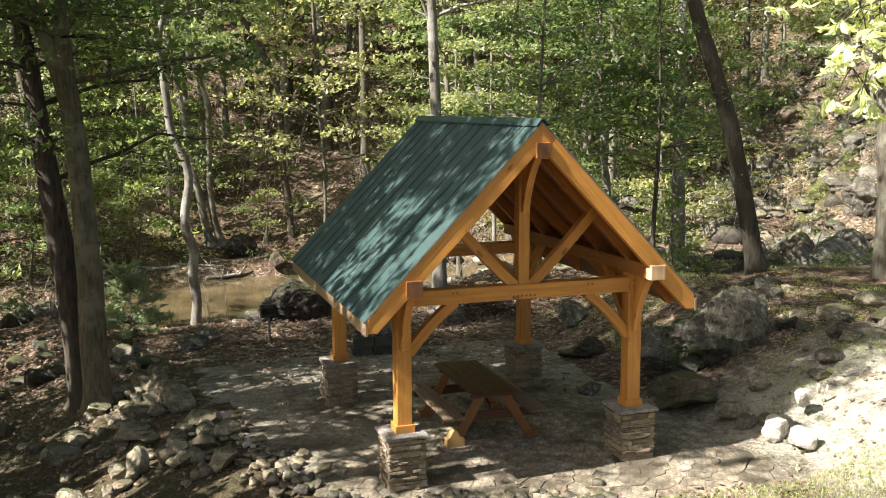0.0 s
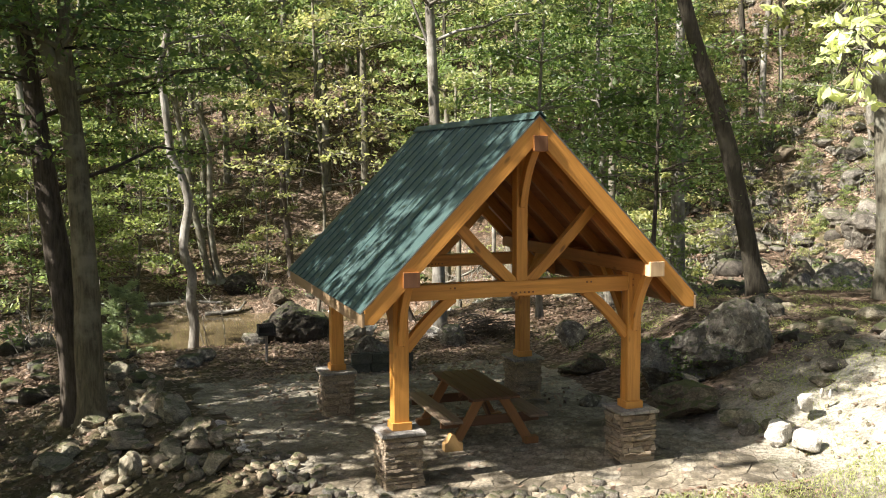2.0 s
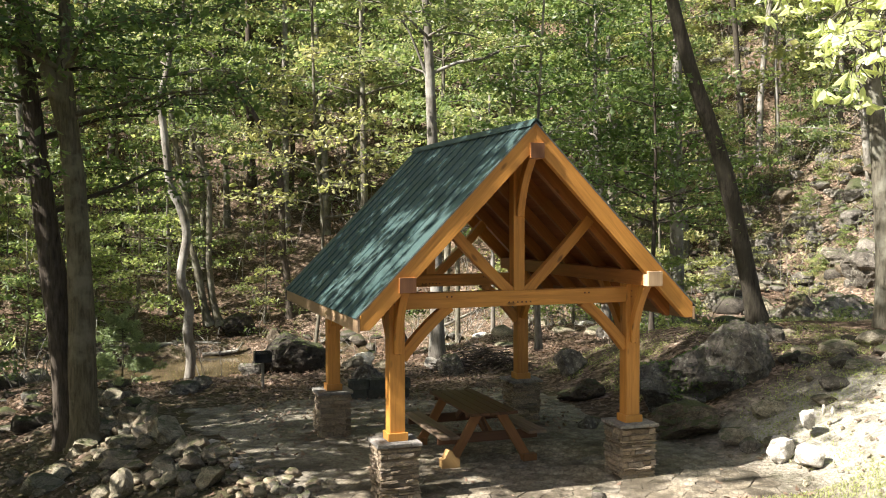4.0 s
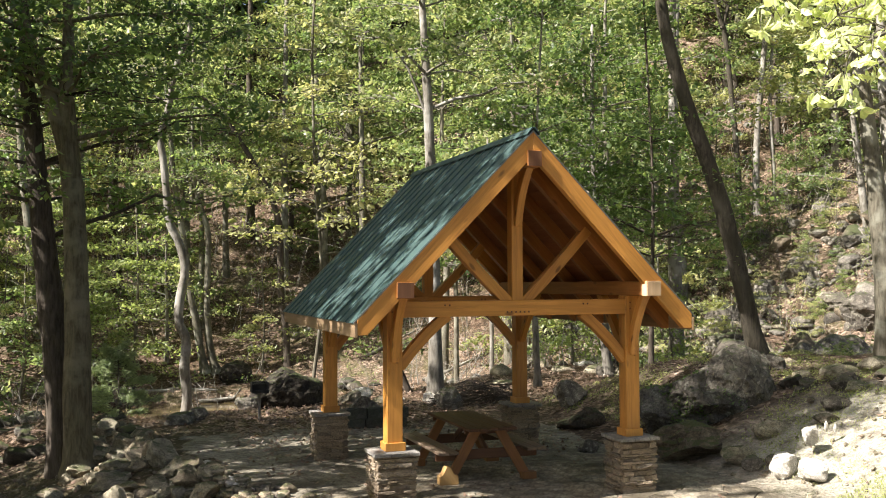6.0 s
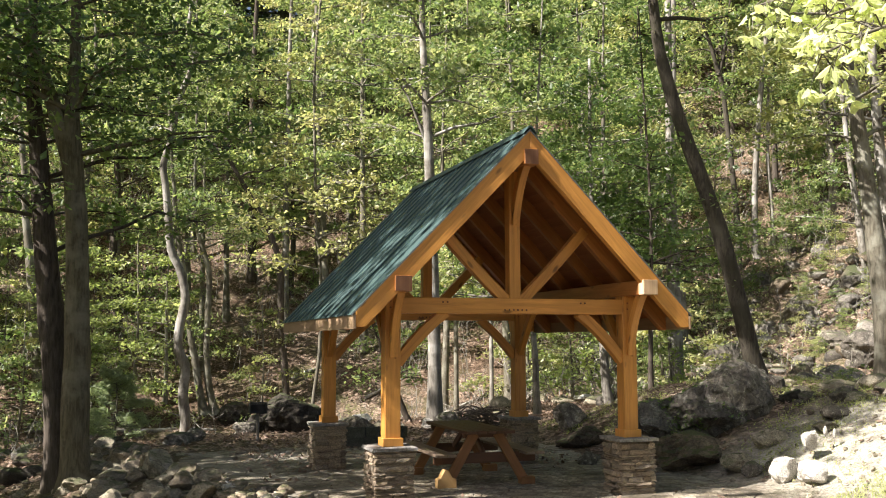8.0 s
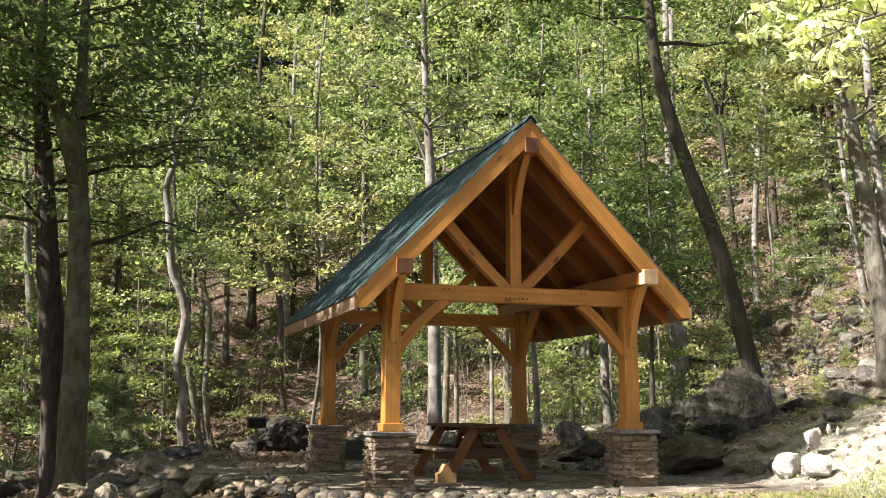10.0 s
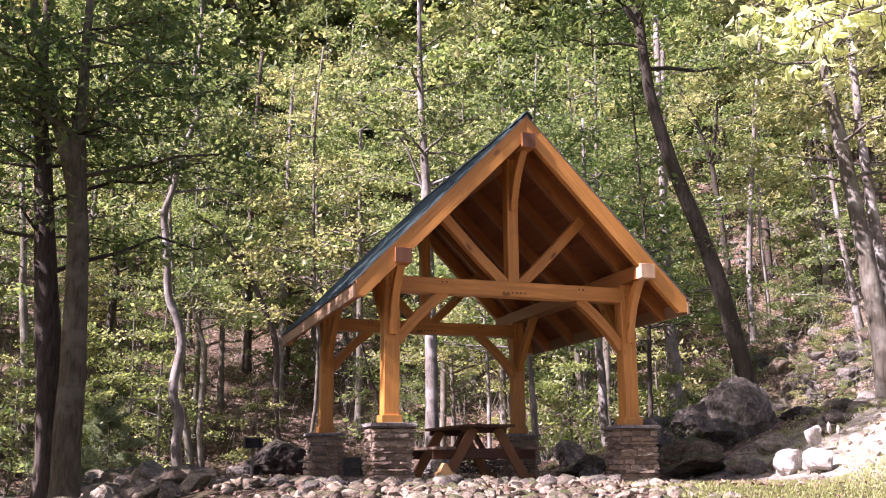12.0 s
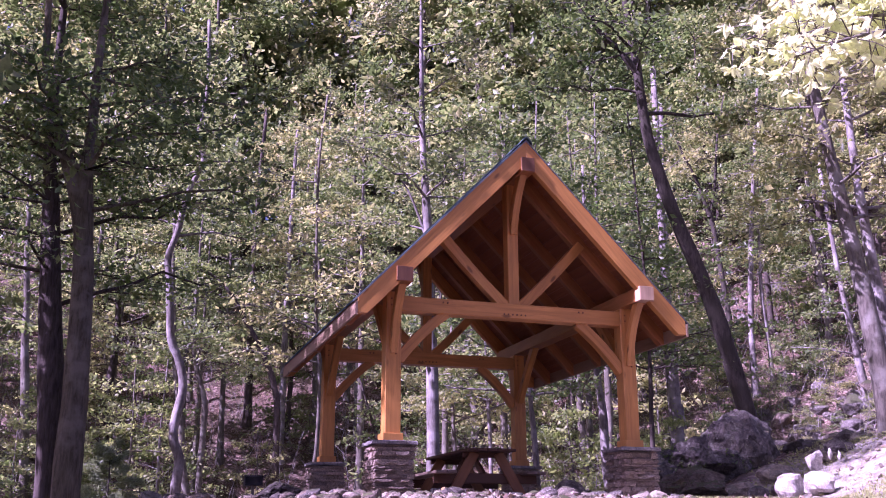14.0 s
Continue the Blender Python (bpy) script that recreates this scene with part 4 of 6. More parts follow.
rock("boulder", -4.20, 4.70, 0.42, 0.33, 0.34, BANK_STONE, 32, "squarish grey boulder above the stone bank", 12, 0.20, 3, z=-0.22, category="boulder", rough=0.13, cuts=14)
rock("rock", -4.91, 2.73, 0.17, 0.15, 0.30, BANK_STONE, 331, "upright grey rock on the stone bank", 20, 0.15, 3, rough=0.14, cuts=14)
rock("rock", -4.06, 3.46, 0.34, 0.28, 0.20, BANK_STONE, 332, "flat grey slab on the stone bank", 10, 0.15, 3, rough=0.14, cuts=14)
rock("rock", -3.59, 2.87, 0.30, 0.24, 0.20, BANK_STONE, 333, "flat grey slab on the stone bank", -25, 0.15, 3, rough=0.14, cuts=14)
rock("rock", -4.36, 2.80, 0.26, 0.22, 0.20, BANK_STONE, 334, "grey block on the stone bank", 30, 0.15, 3, rough=0.14, cuts=14)
rock("rock", -3.97, 2.48, 0.22, 0.18, 0.20, COBBLE, 335, "tan block on the stone bank", 0, 0.15, 3, rough=0.14, cuts=14)
rock("rock", -4.70, 3.62, 0.18, 0.14, 0.10, COBBLE, 336, "tan rounded rock on the stone bank", 15, 0.15, 3, rough=0.14, cuts=14)
rock("rock", -5.11, 5.29, 0.14, 0.12, 0.13, COBBLE, 337, "tan rounded rock on the stone bank", 0, 0.15, 3, rough=0.14, cuts=14)
rock("rock", -3.65, 8.6, 0.40, 0.3, 0.2, BOULDER, 33, "flat grey rock at the paving edge", 20, 0.3, 3)
rock("rock", -3.35, 8.9, 0.26, 0.24, 0.22, BOULDER, 34, "small grey rock at the paving edge", 50, 0.25, 3)
rock("rock", -4.6, 7.4, 0.42, 0.36, 0.2, DARK_ROCK, 35, "flat dark rock on the bank", 0, 0.3, 3)
rock("rock", 2.0, 10.1, 0.22, 0.2, 0.2, PALE_ROCK, 36, "pale rock beside a tree foot", 0, 0.2, 3, rough=0.16, cuts=12)
for k, (x, y, sz) in enumerate(((0.15, 10.3, 0.34), (0.55, 10.9, 0.40), (-0.35, 11.2, 0.26), (0.85, 10.2, 0.24), (1.35, 10.4, 0.2), (7.0, 15.8, 0.45), (7.7, 16.6, 0.55), (6.4, 15.0, 0.3), (8.4, 17.2, 0.4), (5.6, 16.4, 0.35), (4.2, 15.6, 0.3), (3.3, 15.0, 0.35))):
    rock("rock", x, y, sz, sz * 0.8, sz * 0.75, (BANK_STONE, PALE_ROCK, BOULDER)[k % 3], 50 + k % 5, "sunlit grey rock behind the pavilion", 40 * k, 0.22, 3, rough=0.17, cuts=14)

rock("boulder", 2.1, 9.0, 0.42, 0.36, 0.36, BOULDER, 47, "grey mossy boulder behind the pavilion", 30, 0.28, 4, category="boulder", rough=0.17)
rock("boulder", 0.1, 8.6, 0.40, 0.34, 0.36, BOULDER, 48, "grey rounded boulder behind the pavilion", -40, 0.28, 4, category="boulder", rough=0.17)
rnd = random.Random(77)
for k in range(34):
    x, y = rnd.uniform(1.5, 9.5), rnd.uniform(11.5, 17.0)
    s = rnd.choice((0.14, 0.2, 0.28, 0.4)) * rnd.uniform(0.7, 1.2)
    rock("slope_rock", x, y, s, s * rnd.uniform(0.6, 0.95), s * rnd.uniform(0.4, 0.65), rnd.choice((PALE_ROCK, BANK_STONE, BANK_STONE)), 80 + k % 9, "pale rock on the open ground by the creek", rnd.uniform(0, 360), 0.28, 2, "slope rocks", rough=0.16, cuts=12)
rnd = random.Random(5)
# rocks of the bank below the paving
for k in range(190):
    y = rnd.uniform(1.6, 9.5)
    x = -3.3 - 0.16 * y - abs(rnd.gauss(0, 0.8 if k % 3 else 1.6)) - 0.05
    s = rnd.choice((0.08, 0.10, 0.13, 0.17, 0.24, 0.33)) * rnd.uniform(0.8, 1.2)
    if abs(x + 4.05) < 0.5 and abs(y - 4.1) < 0.6:
        continue
    rock("bank_rock", x, y, s, s * rnd.uniform(0.7, 0.95), s * rnd.uniform(0.6, 0.85), rnd.choice((COBBLE, BANK_STONE, BANK_STONE)), 40 + k % 9, "weathered tan rock on the bank beside the paving", rnd.uniform(0, 360), 0.25, 3 if s > 0.15 else 2, "bank rocks", tilt=rnd.uniform(-18, 18), rough=0.17, cuts=15)
# rocks of the shaded bank behind the boulder
for k in range(46):
    x, y = rnd.uniform(4.6, 10.5), rnd.uniform(0.6, 7.5)
    if (x - 4.9) ** 2 + (y - 2.9) ** 2 < 1.5 or (x < 6.5 and y > 3.6) or (x - 8.84) ** 2 + (y - 7.0) ** 2 < 0.8:
        continue
    s = rnd.choice((0.1, 0.14, 0.2, 0.3)) * rnd.uniform(0.7, 1.2)
    rock("bank_rock", x, y, s, s * rnd.uniform(0.7, 0.95), s * rnd.uniform(0.6, 0.9), rnd.choice((BOULDER, DARK_ROCK, COBBLE)), 90 + k % 6, "weathered grey rock in the leaf litter of the bank", rnd.uniform(0, 360), 0.32, 3 if s > 0.15 else 2, "bank rocks", rough=0.16, cuts=13)
# cobbles heaped along the front corner of the paving
for k in range(160):
    u = rnd.random()
    x = -3.3 + 4.0 * u ** 1.3 + rnd.gauss(0, 0.15)
    y = -0.95 - 0.30 * (x + 1.5) * 0.4 + rnd.gauss(0, 0.22)
    if x < -2.0:
        y = rnd.uniform(-1.0, 1.9)
        x = -2.55 - 0.22 * y + rnd.gauss(-0.15, 0.22)
    s = rnd.uniform(0.055, 0.145)
    rock("cobble", x, y, s, s * rnd.uniform(0.7, 0.95), s * rnd.uniform(0.6, 0.8), rnd.choice((COBBLE, BANK_STONE, BOULDER)), 60 + k % 7, "rounded tan cobble along the paving edge", rnd.uniform(0, 360), 0.2, 2, "edging cobbles", tilt=rnd.uniform(-20, 20), rough=0.24, cuts=15)
for k in range(40):
    x, y = rnd.uniform(-3.3, 1.4), rnd.uniform(-2.5, -1.05)
    s = rnd.uniform(0.05, 0.15)
    rock("cobble", x, y, s, s * rnd.uniform(0.7, 0.95), s * rnd.uniform(0.6, 0.8), rnd.choice((COBBLE, BANK_STONE, BOULDER)), 60 + k % 7, "rounded tan cobble along the paving edge", rnd.uniform(0, 360), 0.2, 2, "edging cobbles", tilt=rnd.uniform(-20, 20), rough=0.24, cuts=15)
for k in range(98):
    y = rnd.uniform(0.2, 3.6)
    x = -2.75 - 0.19 * y - abs(rnd.gauss(0, 0.38))
    s = rnd.uniform(0.04, 0.095) * (1.6 if rnd.random() < 0.15 else 1)
    rock("cobble", x, y, s, s * rnd.uniform(0.7, 0.95), s * rnd.uniform(0.6, 0.8), rnd.choice((COBBLE, COBBLE, BANK_STONE, PALE_ROCK)), 60 + k % 7, "rounded tan cobble along the paving edge", rnd.uniform(0, 360), 0.15, 2, "edging cobbles", tilt=rnd.uniform(-20, 20), rough=0.24, cuts=15)
def cobble_bed():
    """The stony bed before the paving: the rest of the cobbles, close together."""
    kinds = [rock_mesh("cobble_bed", 60 + k, COBBLE, 2, 0.85, 15, 0.24) for k in range(5)]
    shapes_of = [(np.array([tuple(v.co) for v in me.vertices]), [tuple(p.vertices) for p in me.polygons]) for me in kinds]
    groups = {COBBLE: ([], []), MOSSY_ROCK: ([], [])}
    spots = []
    for k in range(1500):
        y = rnd.uniform(-3.4, -1.15)
        x = rnd.uniform(-3.9, 0.45 - 0.3 * (y + 1.2))
        r = rnd.choice((0.055, 0.07, 0.085, 0.10, 0.125)) * rnd.uniform(0.8, 1.2)
        if any((x - a) ** 2 + (y - b) ** 2 < (0.62 * (r + c)) ** 2 for a, b, c in spots):
            continue
        spots.append((x, y, r))
        vs, fs = shapes_of[k % 5]
        verts, faces = groups[rnd.choice((COBBLE, COBBLE, COBBLE, COBBLE, MOSSY_ROCK, MOSSY_ROCK))]
        m = pose(x, y, ground_at(x, y) + r * 0.12, rnd.uniform(-20, 20), rnd.uniform(-15, 15), rnd.uniform(0, 360)) @ Matrix.Diagonal((r, r * rnd.uniform(0.7, 0.95), r * rnd.uniform(0.6, 0.8), 1))
        n0 = len(verts)
        verts += [tuple(m @ Vector(v)) for v in vs]
        faces += [tuple(n0 + q for q in f) for f in fs]
    bed = thing("cobble_bed", "bed of rounded tan cobbles before the paving", "cobbles", kind="stuff")
    for mat, (verts, faces) in groups.items():
        part("cobbles", data_mesh("cobbles", verts, faces, mat), mat, bed)


cobble_bed()
# stones of the creek bed and the far banks
for k in range(190):
    x = rnd.uniform(-11, 27)
    off = rnd.gauss(0, 1.0)
    y = float(creek_y(x)) + off * float(creek_half(x)) * 0.9 + (rnd.uniform(-5, 1) if x > 5 else 0)
    if x < 3 and abs(y - float(creek_y(x))) < 2.6:
        continue
    s = rnd.choice((0.18, 0.25, 0.35, 0.5)) * rnd.uniform(0.7, 1.25)
    rock("creek_rock", x, y, s, s * rnd.uniform(0.6, 0.95), s * rnd.uniform(0.5, 0.8), rnd.choice((BOULDER, BOULDER, PALE_ROCK if x < 10 else MOSSY_ROCK, DARK_ROCK)), 70 + k % 9, "weathered grey rock in the stony creek bed", rnd.uniform(0, 360), 0.25, 2, "creek rocks")
# dark rocks along both creek banks
for k in range(95):
    x = rnd.uniform(-12, -3.6) if k % 2 else rnd.uniform(-10, 5)
    y = float(creek_y(x)) + (rnd.uniform(-4.6, -0.5) if k % 2 else rnd.uniform(2.6, 5.0))
    s = rnd.choice((0.15, 0.22, 0.32, 0.45)) * rnd.uniform(0.7, 1.3)
    rock("creek_rock", x, y, s, s * rnd.uniform(0.6, 0.95), s * rnd.uniform(0.5, 0.8), rnd.choice((DARK_ROCK, BOULDER, DARK_ROCK)), 70 + k % 9, "weathered grey rock in the stony creek bed", rnd.uniform(0, 360), 0.3, 2, "creek rocks", rough=0.17, cuts=12)
for k in range(60):
    x, y = rnd.uniform(-10.5, -4.6), rnd.uniform(8.5, 18.5)
    s = rnd.choice((0.12, 0.2, 0.3, 0.42)) * rnd.uniform(0.7, 1.3)
    rock("creek_rock", x, y, s, s * rnd.uniform(0.6, 0.95), s * rnd.uniform(0.4, 0.6), rnd.choice((DARK_ROCK, MOSSY_ROCK, BOULDER)), 70 + k % 9, "weathered grey rock in the stony creek bed", rnd.uniform(0, 360), 0.35, 2, "creek rocks", rough=0.17, cuts=12)
# rocks of the open ground below the slope
for k in range(170):
    x, y = rnd.uniform(7.5, 21), rnd.uniform(7.5, 20)
    s = rnd.choice((0.12, 0.17, 0.25, 0.35, 0.5)) * rnd.uniform(0.7, 1.3)
    if (x - 8.84) ** 2 + (y - 7.0) ** 2 < 0.8:
        continue
    rock("slope_rock", x, y, s, s * rnd.uniform(0.6, 0.95), s * rnd.uniform(0.5, 0.85), rnd.choice((BOULDER, BANK_STONE, DARK_ROCK)), 80 + k % 9, "grey rock scattered on the wooded slope", rnd.uniform(0, 360), 0.3, 2, "slope rocks", rough=0.16, cuts=12)
# rocks of the slope on the far side
def far_rocks():
    kinds = [rock_mesh("rock", 80 + k, BOULDER, 2, 0.85, 12, 0.16) for k in range(5)]
    vs = []
    for me in kinds:
        co = np.empty(len(me.vertices) * 3)
        me.vertices.foreach_get("co", co)
        vs.append(co.reshape(-1, 3))
    fs = [[tuple(p.vertices) for p in me.polygons] for me in kinds]
    verts, faces = [], []
    for k in range(760):
        near = k < 95
        x = rnd.uniform(11, 27) if near else rnd.uniform(13, 36)
        y = rnd.uniform(13, 28) if near else rnd.uniform(12, 27) if k < 560 else rnd.uniform(26, 42)
        s = rnd.choice((0.2, 0.3, 0.4, 0.6, 0.85) if near else (0.10, 0.14, 0.2, 0.28, 0.4, 0.6)) * rnd.uniform(0.7, 1.3)
        if near:
            rock("slope_rock", x, y, s, s * rnd.uniform(0.6, 0.95), s * rnd.uniform(0.5, 0.85), rnd.choice((BOULDER, MOSSY_ROCK, DARK_ROCK)), 80 + k % 9, "grey rock scattered on the wooded slope", rnd.uniform(0, 360), 0.3, 2, "slope rocks", rough=0.16, cuts=12)
            continue
        m = pose(x, y, ground_at(x, y) + 0.25 * s, rnd.uniform(-20, 20), 0, rnd.uniform(0, 360)) @ Matrix.Diagonal((s, s * rnd.uniform(0.6, 0.95), s * rnd.uniform(0.5, 0.85), 1))
        base = len(verts)
        verts += [tuple(m @ Vector(c)) for c in vs[k % 5].tolist()]
        faces += [tuple(base + i for i in f) for f in fs[k % 5]]
    ob = new("scree", data_mesh("scree", verts, faces, BOULDER))
    tagged(ob, "grey rocks scattered thickly over the wooded slope", "rocks", kind="stuff")


far_rocks()


# ---- trees ----
def gz(x, y):
    return ground_at(x, y) - 0.08


def tree_at(name, x, y, trunk, r0, bark, leaf, label, seed, **kw):
    return make_tree(name, (x, y, gz(x, y)), trunk, r0, bark, leaf, label, seed, **kw)


# the pair by the stone bank
tree_at("tree", -5.7, 6.85, [(0, 0, 0), (-0.2, 0, 2), (-0.43, 0.0, 4), (-0.65, 0.0, 6.2), (-0.8, 0.05, 8), (-0.85, 0.2, 14)], 0.27, BARK_DARK, LEAF_DEEP,
        "tall tree with dark furrowed bark leaning over the bank", 101, crown=(0.44, 1.0), limbs=26, reach=3.0, count=7400, size=0.115, spread=0.62)
tree_at("tree", -5.5, 6.4, [(0, 0, 0), (-0.05, 0, 1), (-0.06, 0, 2.6), (-0.13, 0, 4.6), (-0.27, 0, 6.3), (-0.24, 0, 7.2), (-0.25, 0, 9.2), (-0.1, 0.2, 15)], 0.25, BARK_OLIVE, LEAF_DEEP,
        "forked grey-barked tree standing on the stone bank", 102, crown=(0.56, 1.0), limbs=26, reach=3.1, count=7600, size=0.115, spread=0.62,
        extra=[([(-0.18, 0, 5.2), (-0.34, 0, 5.93), (-0.68, 0.0, 6.95), (-0.97, 0.0, 7.85), (-1.2, 0.0, 8.9), (-1.4, 0.1, 13)], 0.165)])
# crooked tree on the creek bank
tree_at("tree", -3.37, 13.1, [(0, 0, 0), (0.08, 0, 0.76), (0.01, 0, 1.5), (0.06, 0, 2.1), (-0.12, 0, 2.6), (-0.1, 0, 3.15), (0.02, 0, 3.85), (-0.12, 0, 4.5), (-0.34, 0, 5.0), (-0.42, 0, 5.65), (-0.5, 0, 6.5), (-0.58, 0, 7.15), (-0.41, 0, 7.8), (-0.24, 0, 8.8), (0.0, 0, 9.5), (0.12, 0, 9.9), (-0.06, 0, 10.6), (0.1, 0, 12), (0.0, 0, 14)], 0.125, BARK_PALE, LEAF_GREEN,
        "crooked pale-barked tree at the water's edge", 103, crown=(0.66, 1.0), limbs=18, reach=2.4, count=4600, size=0.12, r1=0.04)
# trees across the creek
tree_at("tree", -1.37, 31.0, [(0, 0, 0), (-0.25, 0, 1.1), (-0.44, 0, 2.3), (-0.62, 0, 3.2), (-0.96, 0, 5.8), (-1.25, 0, 7.5), (-1.4, 0, 8.7), (-1.47, 0, 9.7), (-1.72, 0, 12.6), (-1.8, 0, 16.6)], 0.17, BARK_GREY, LEAF_GREEN, "slim grey tree on the far creek bank", 104, crown=(0.6, 1), limbs=16, reach=2.8, count=2600, size=0.14, r1=0.05, flare=1.8)
tree_at("tree", -0.94, 31.0, [(0, 0, 0), (-0.24, 0, 1.0), (-0.38, 0, 2.2), (-0.42, 0, 3.2), (-0.35, 0, 5.8), (-0.56, 0, 6.8), (-0.87, 0, 7.8), (-1.0, 0, 8.8), (-1.04, 0, 10.8), (-1.0, 0, 14.5)], 0.16, BARK_GREY, LEAF_GREEN, "slim grey tree with exposed roots on the far bank", 105, crown=(0.6, 1), limbs=14, reach=2.8, count=2400, size=0.14, r1=0.04, flare=2.2)
tree_at("tree", 2.14, 31.0, [(0, 0, 0), (-0.09, 0, 1.2), (-0.17, 0, 2.2), (-0.31, 0, 3.2), (-0.37, 0, 5.9), (-0.53, 0, 6.9), (-0.92, 0, 7.9), (-1.42, 0, 8.9), (-1.93, 0, 9.7), (-2.31, 0, 10.35), (-2.8, 0, 11.1), (-3.54, 0, 11.7), (-4.26, 0, 11.9)], 0.165, BARK_DARK, LEAF_FRESH, "thin dark tree bending over at its top", 106, crown=(0.75, 1), limbs=10, reach=1.8, count=1500, size=0.13, r1=0.06,
        extra=[([(-2.18, 0, 10.2), (-1.82, 0, 10.45), (-1.08, 0, 10.5), (-0.7, 0, 10.7)], 0.06)])
tree_at("tree", -2.95, 31.9, [(0, 0, 0), (0.0, 0, 2.2), (-0.05, 0, 4.5), (0.1, 0, 9)], 0.085, BARK_PALE, LEAF_FRESH, "thin pale sapling on the far creek bank", 123, crown=(0.3, 1), limbs=16, reach=2.0, count=1800, size=0.13)
tree_at("tree", -4.5, 29.4, [(0, 0, 0), (0.2, -0.3, 2), (0.3, -0.8, 4.5), (0.2, -1.0, 7.5)], 0.08, BARK_GREY, LEAF_FRESH, "leafy young beech hanging over the creek", 121, crown=(0.2, 1), limbs=22, reach=2.7, count=4200, size=0.13, spread=0.42, rise=0.02)
tree_at("tree", -7.0, 29.6, [(0, 0, 0), (-0.1, -0.2, 2), (0.1, -0.5, 4), (0.0, -0.6, 6.5)], 0.07, BARK_GREY, LEAF_FRESH, "leafy young beech on the far creek bank", 122, crown=(0.25, 1), limbs=18, reach=2.3, count=3400, size=0.13, spread=0.4, rise=0.05)
tree_at("tree", -7.92, 31.0, [(0, 0, 0), (-0.29, 0, 2.2), (-0.48, 0, 4.4), (-0.75, 0, 6.7), (-0.85, 0, 8.3), (-1.13, 0, 11), (-1.32, 0, 15)], 0.2, BARK_GREY, LEAF_GREEN, "straight grey tree on the far creek bank", 116, crown=(0.55, 1), limbs=16, reach=2.8, count=1300, size=0.14, r1=0.07)
for x, y, lift, pts, r, bark, sd in ((5.68, 42, 1.3, ((-0.13, 4.2), (-0.25, 6.8), (-0.43, 11.7), (-0.5, 16)), 0.26, BARK_GREY, 131), (3.43, 40, 2.9, ((0.01, 4.3), (0.04, 6.8), (0.1, 12), (0.2, 16)), 0.2, BARK_PALE, 132), (5.17, 38, 3.2, ((-0.11, 2.1), (-0.25, 5.1), (-0.5, 9.6), (-0.6, 14)), 0.2, BARK_GREY, 133),
                                    (2.14, 44, 2.5, ((-0.06, 3.9), (-0.08, 7.2), (0.0, 12), (0.2, 17)), 0.24, BARK_DARK, 134), (24.66, 21, 0.0, ((-0.21, 1.5), (-0.35, 2.7), (-0.72, 5.5), (-1.1, 11)), 0.19, BARK_PALE, 135), (18.83, 26, 1.9, ((-0.21, 2.0), (-0.29, 3.5), (-0.27, 6.4), (-0.11, 10.4), (0.1, 16)), 0.29, BARK_PALE, 112),
                                    (25.11, 29, 2.1, ((0.11, 2.2), (0.69, 6.9), (1.3, 10.8), (1.94, 15)), 0.18, BARK_PALE, 113), (26.16, 29, 1.9, ((-0.14, 2.3), (-0.1, 4.1), (0.07, 6.6), (0.36, 9.8)), 0.11, BARK_PALE, 114), (6.13, 20, 3.2, ((-0.03, 1.3), (-0.08, 2.5), (-0.1, 5)), 0.09, BARK_GREY, 136), (6.69, 18.1, 3.0, ((-0.05, 1.5), (-0.11, 2.6), (-0.1, 5.5)), 0.075, BARK_PALE, 137)):
    tree_at("tree", x, y, [(0, 0, 0), (0, 0, max(lift, 0.1))] + [(px, 0, pz + lift) for px, pz in pts], r, bark, LEAF_GREEN if sd % 2 else LEAF_YELLOW, "slender grey-barked tree on the wooded hillside", sd, crown=(0.55, 1), limbs=14, reach=2.6, count=2600, size=0.15, r1=r * 0.4)
tree_at("tree", 24.08, 29.0, [(0, 0, 0), (0, 0, 2.3), (-0.16, 0, 4.6), (-0.63, 0, 9.3), (-0.9, 0, 10.2), (-1.36, 0, 11.7), (-2.1, 0, 13.2), (-2.67, 0, 14.7)], 0.15, BARK_BROWN, LEAF_YELLOW, "forked slim tree on the rocky slope", 115, crown=(0.6, 1), limbs=14, reach=2.6, count=2400, size=0.15, r1=0.05,
        extra=[([(-0.83, 0, 9.8), (-0.33, 0, 11.5), (0.1, 0, 14.4), (0.77, 0, 17)], 0.11)])
# straight tree behind the pavilion
tree_at("tree", 2.25, 10.4, [(0, 0, 0), (-0.02, 0, 3), (-0.15, 0, 7), (-0.3, 0, 10), (-0.35, 0, 15)], 0.17, BARK_PALE, LEAF_GREEN, "straight pale-barked tree close behind the pavilion", 107, crown=(0.5, 1), limbs=16, reach=2.8, count=5600, size=0.12,
        extra=[([(-0.12, 0, 6.6), (-0.4, 0, 7.4), (-0.8, 0, 8.2), (-1.5, 0, 8.7)], 0.045)])
tree_at("tree", 5.07, 10.8, [(0, 0, 0), (-0.04, 0, 1.4), (-0.09, 0, 2.3), (-0.13, 0, 3), (0.0, 0, 6), (0.3, 0, 11)], 0.085, BARK_PALE, LEAF_DEEP, "slender pale tree with a wide green crown behind the pavilion", 108, crown=(0.60, 1), limbs=26, reach=2.8, count=5000, size=0.12, spread=0.5)
tree_at("tree", 2.24, 12.5, [(0, 0, 0), (-0.21, 0, 0.5), (-0.39, 0, 0.95), (-0.54, 0, 1.3), (-0.84, 0, 2.2), (-1.3, 0, 3.6)], 0.085, BARK_DARK, LEAF_GREEN, "dark leaning sapling behind the brush heap", 124, crown=(0.5, 1), limbs=8, reach=1.2, count=700, size=0.11, flare=1.3)
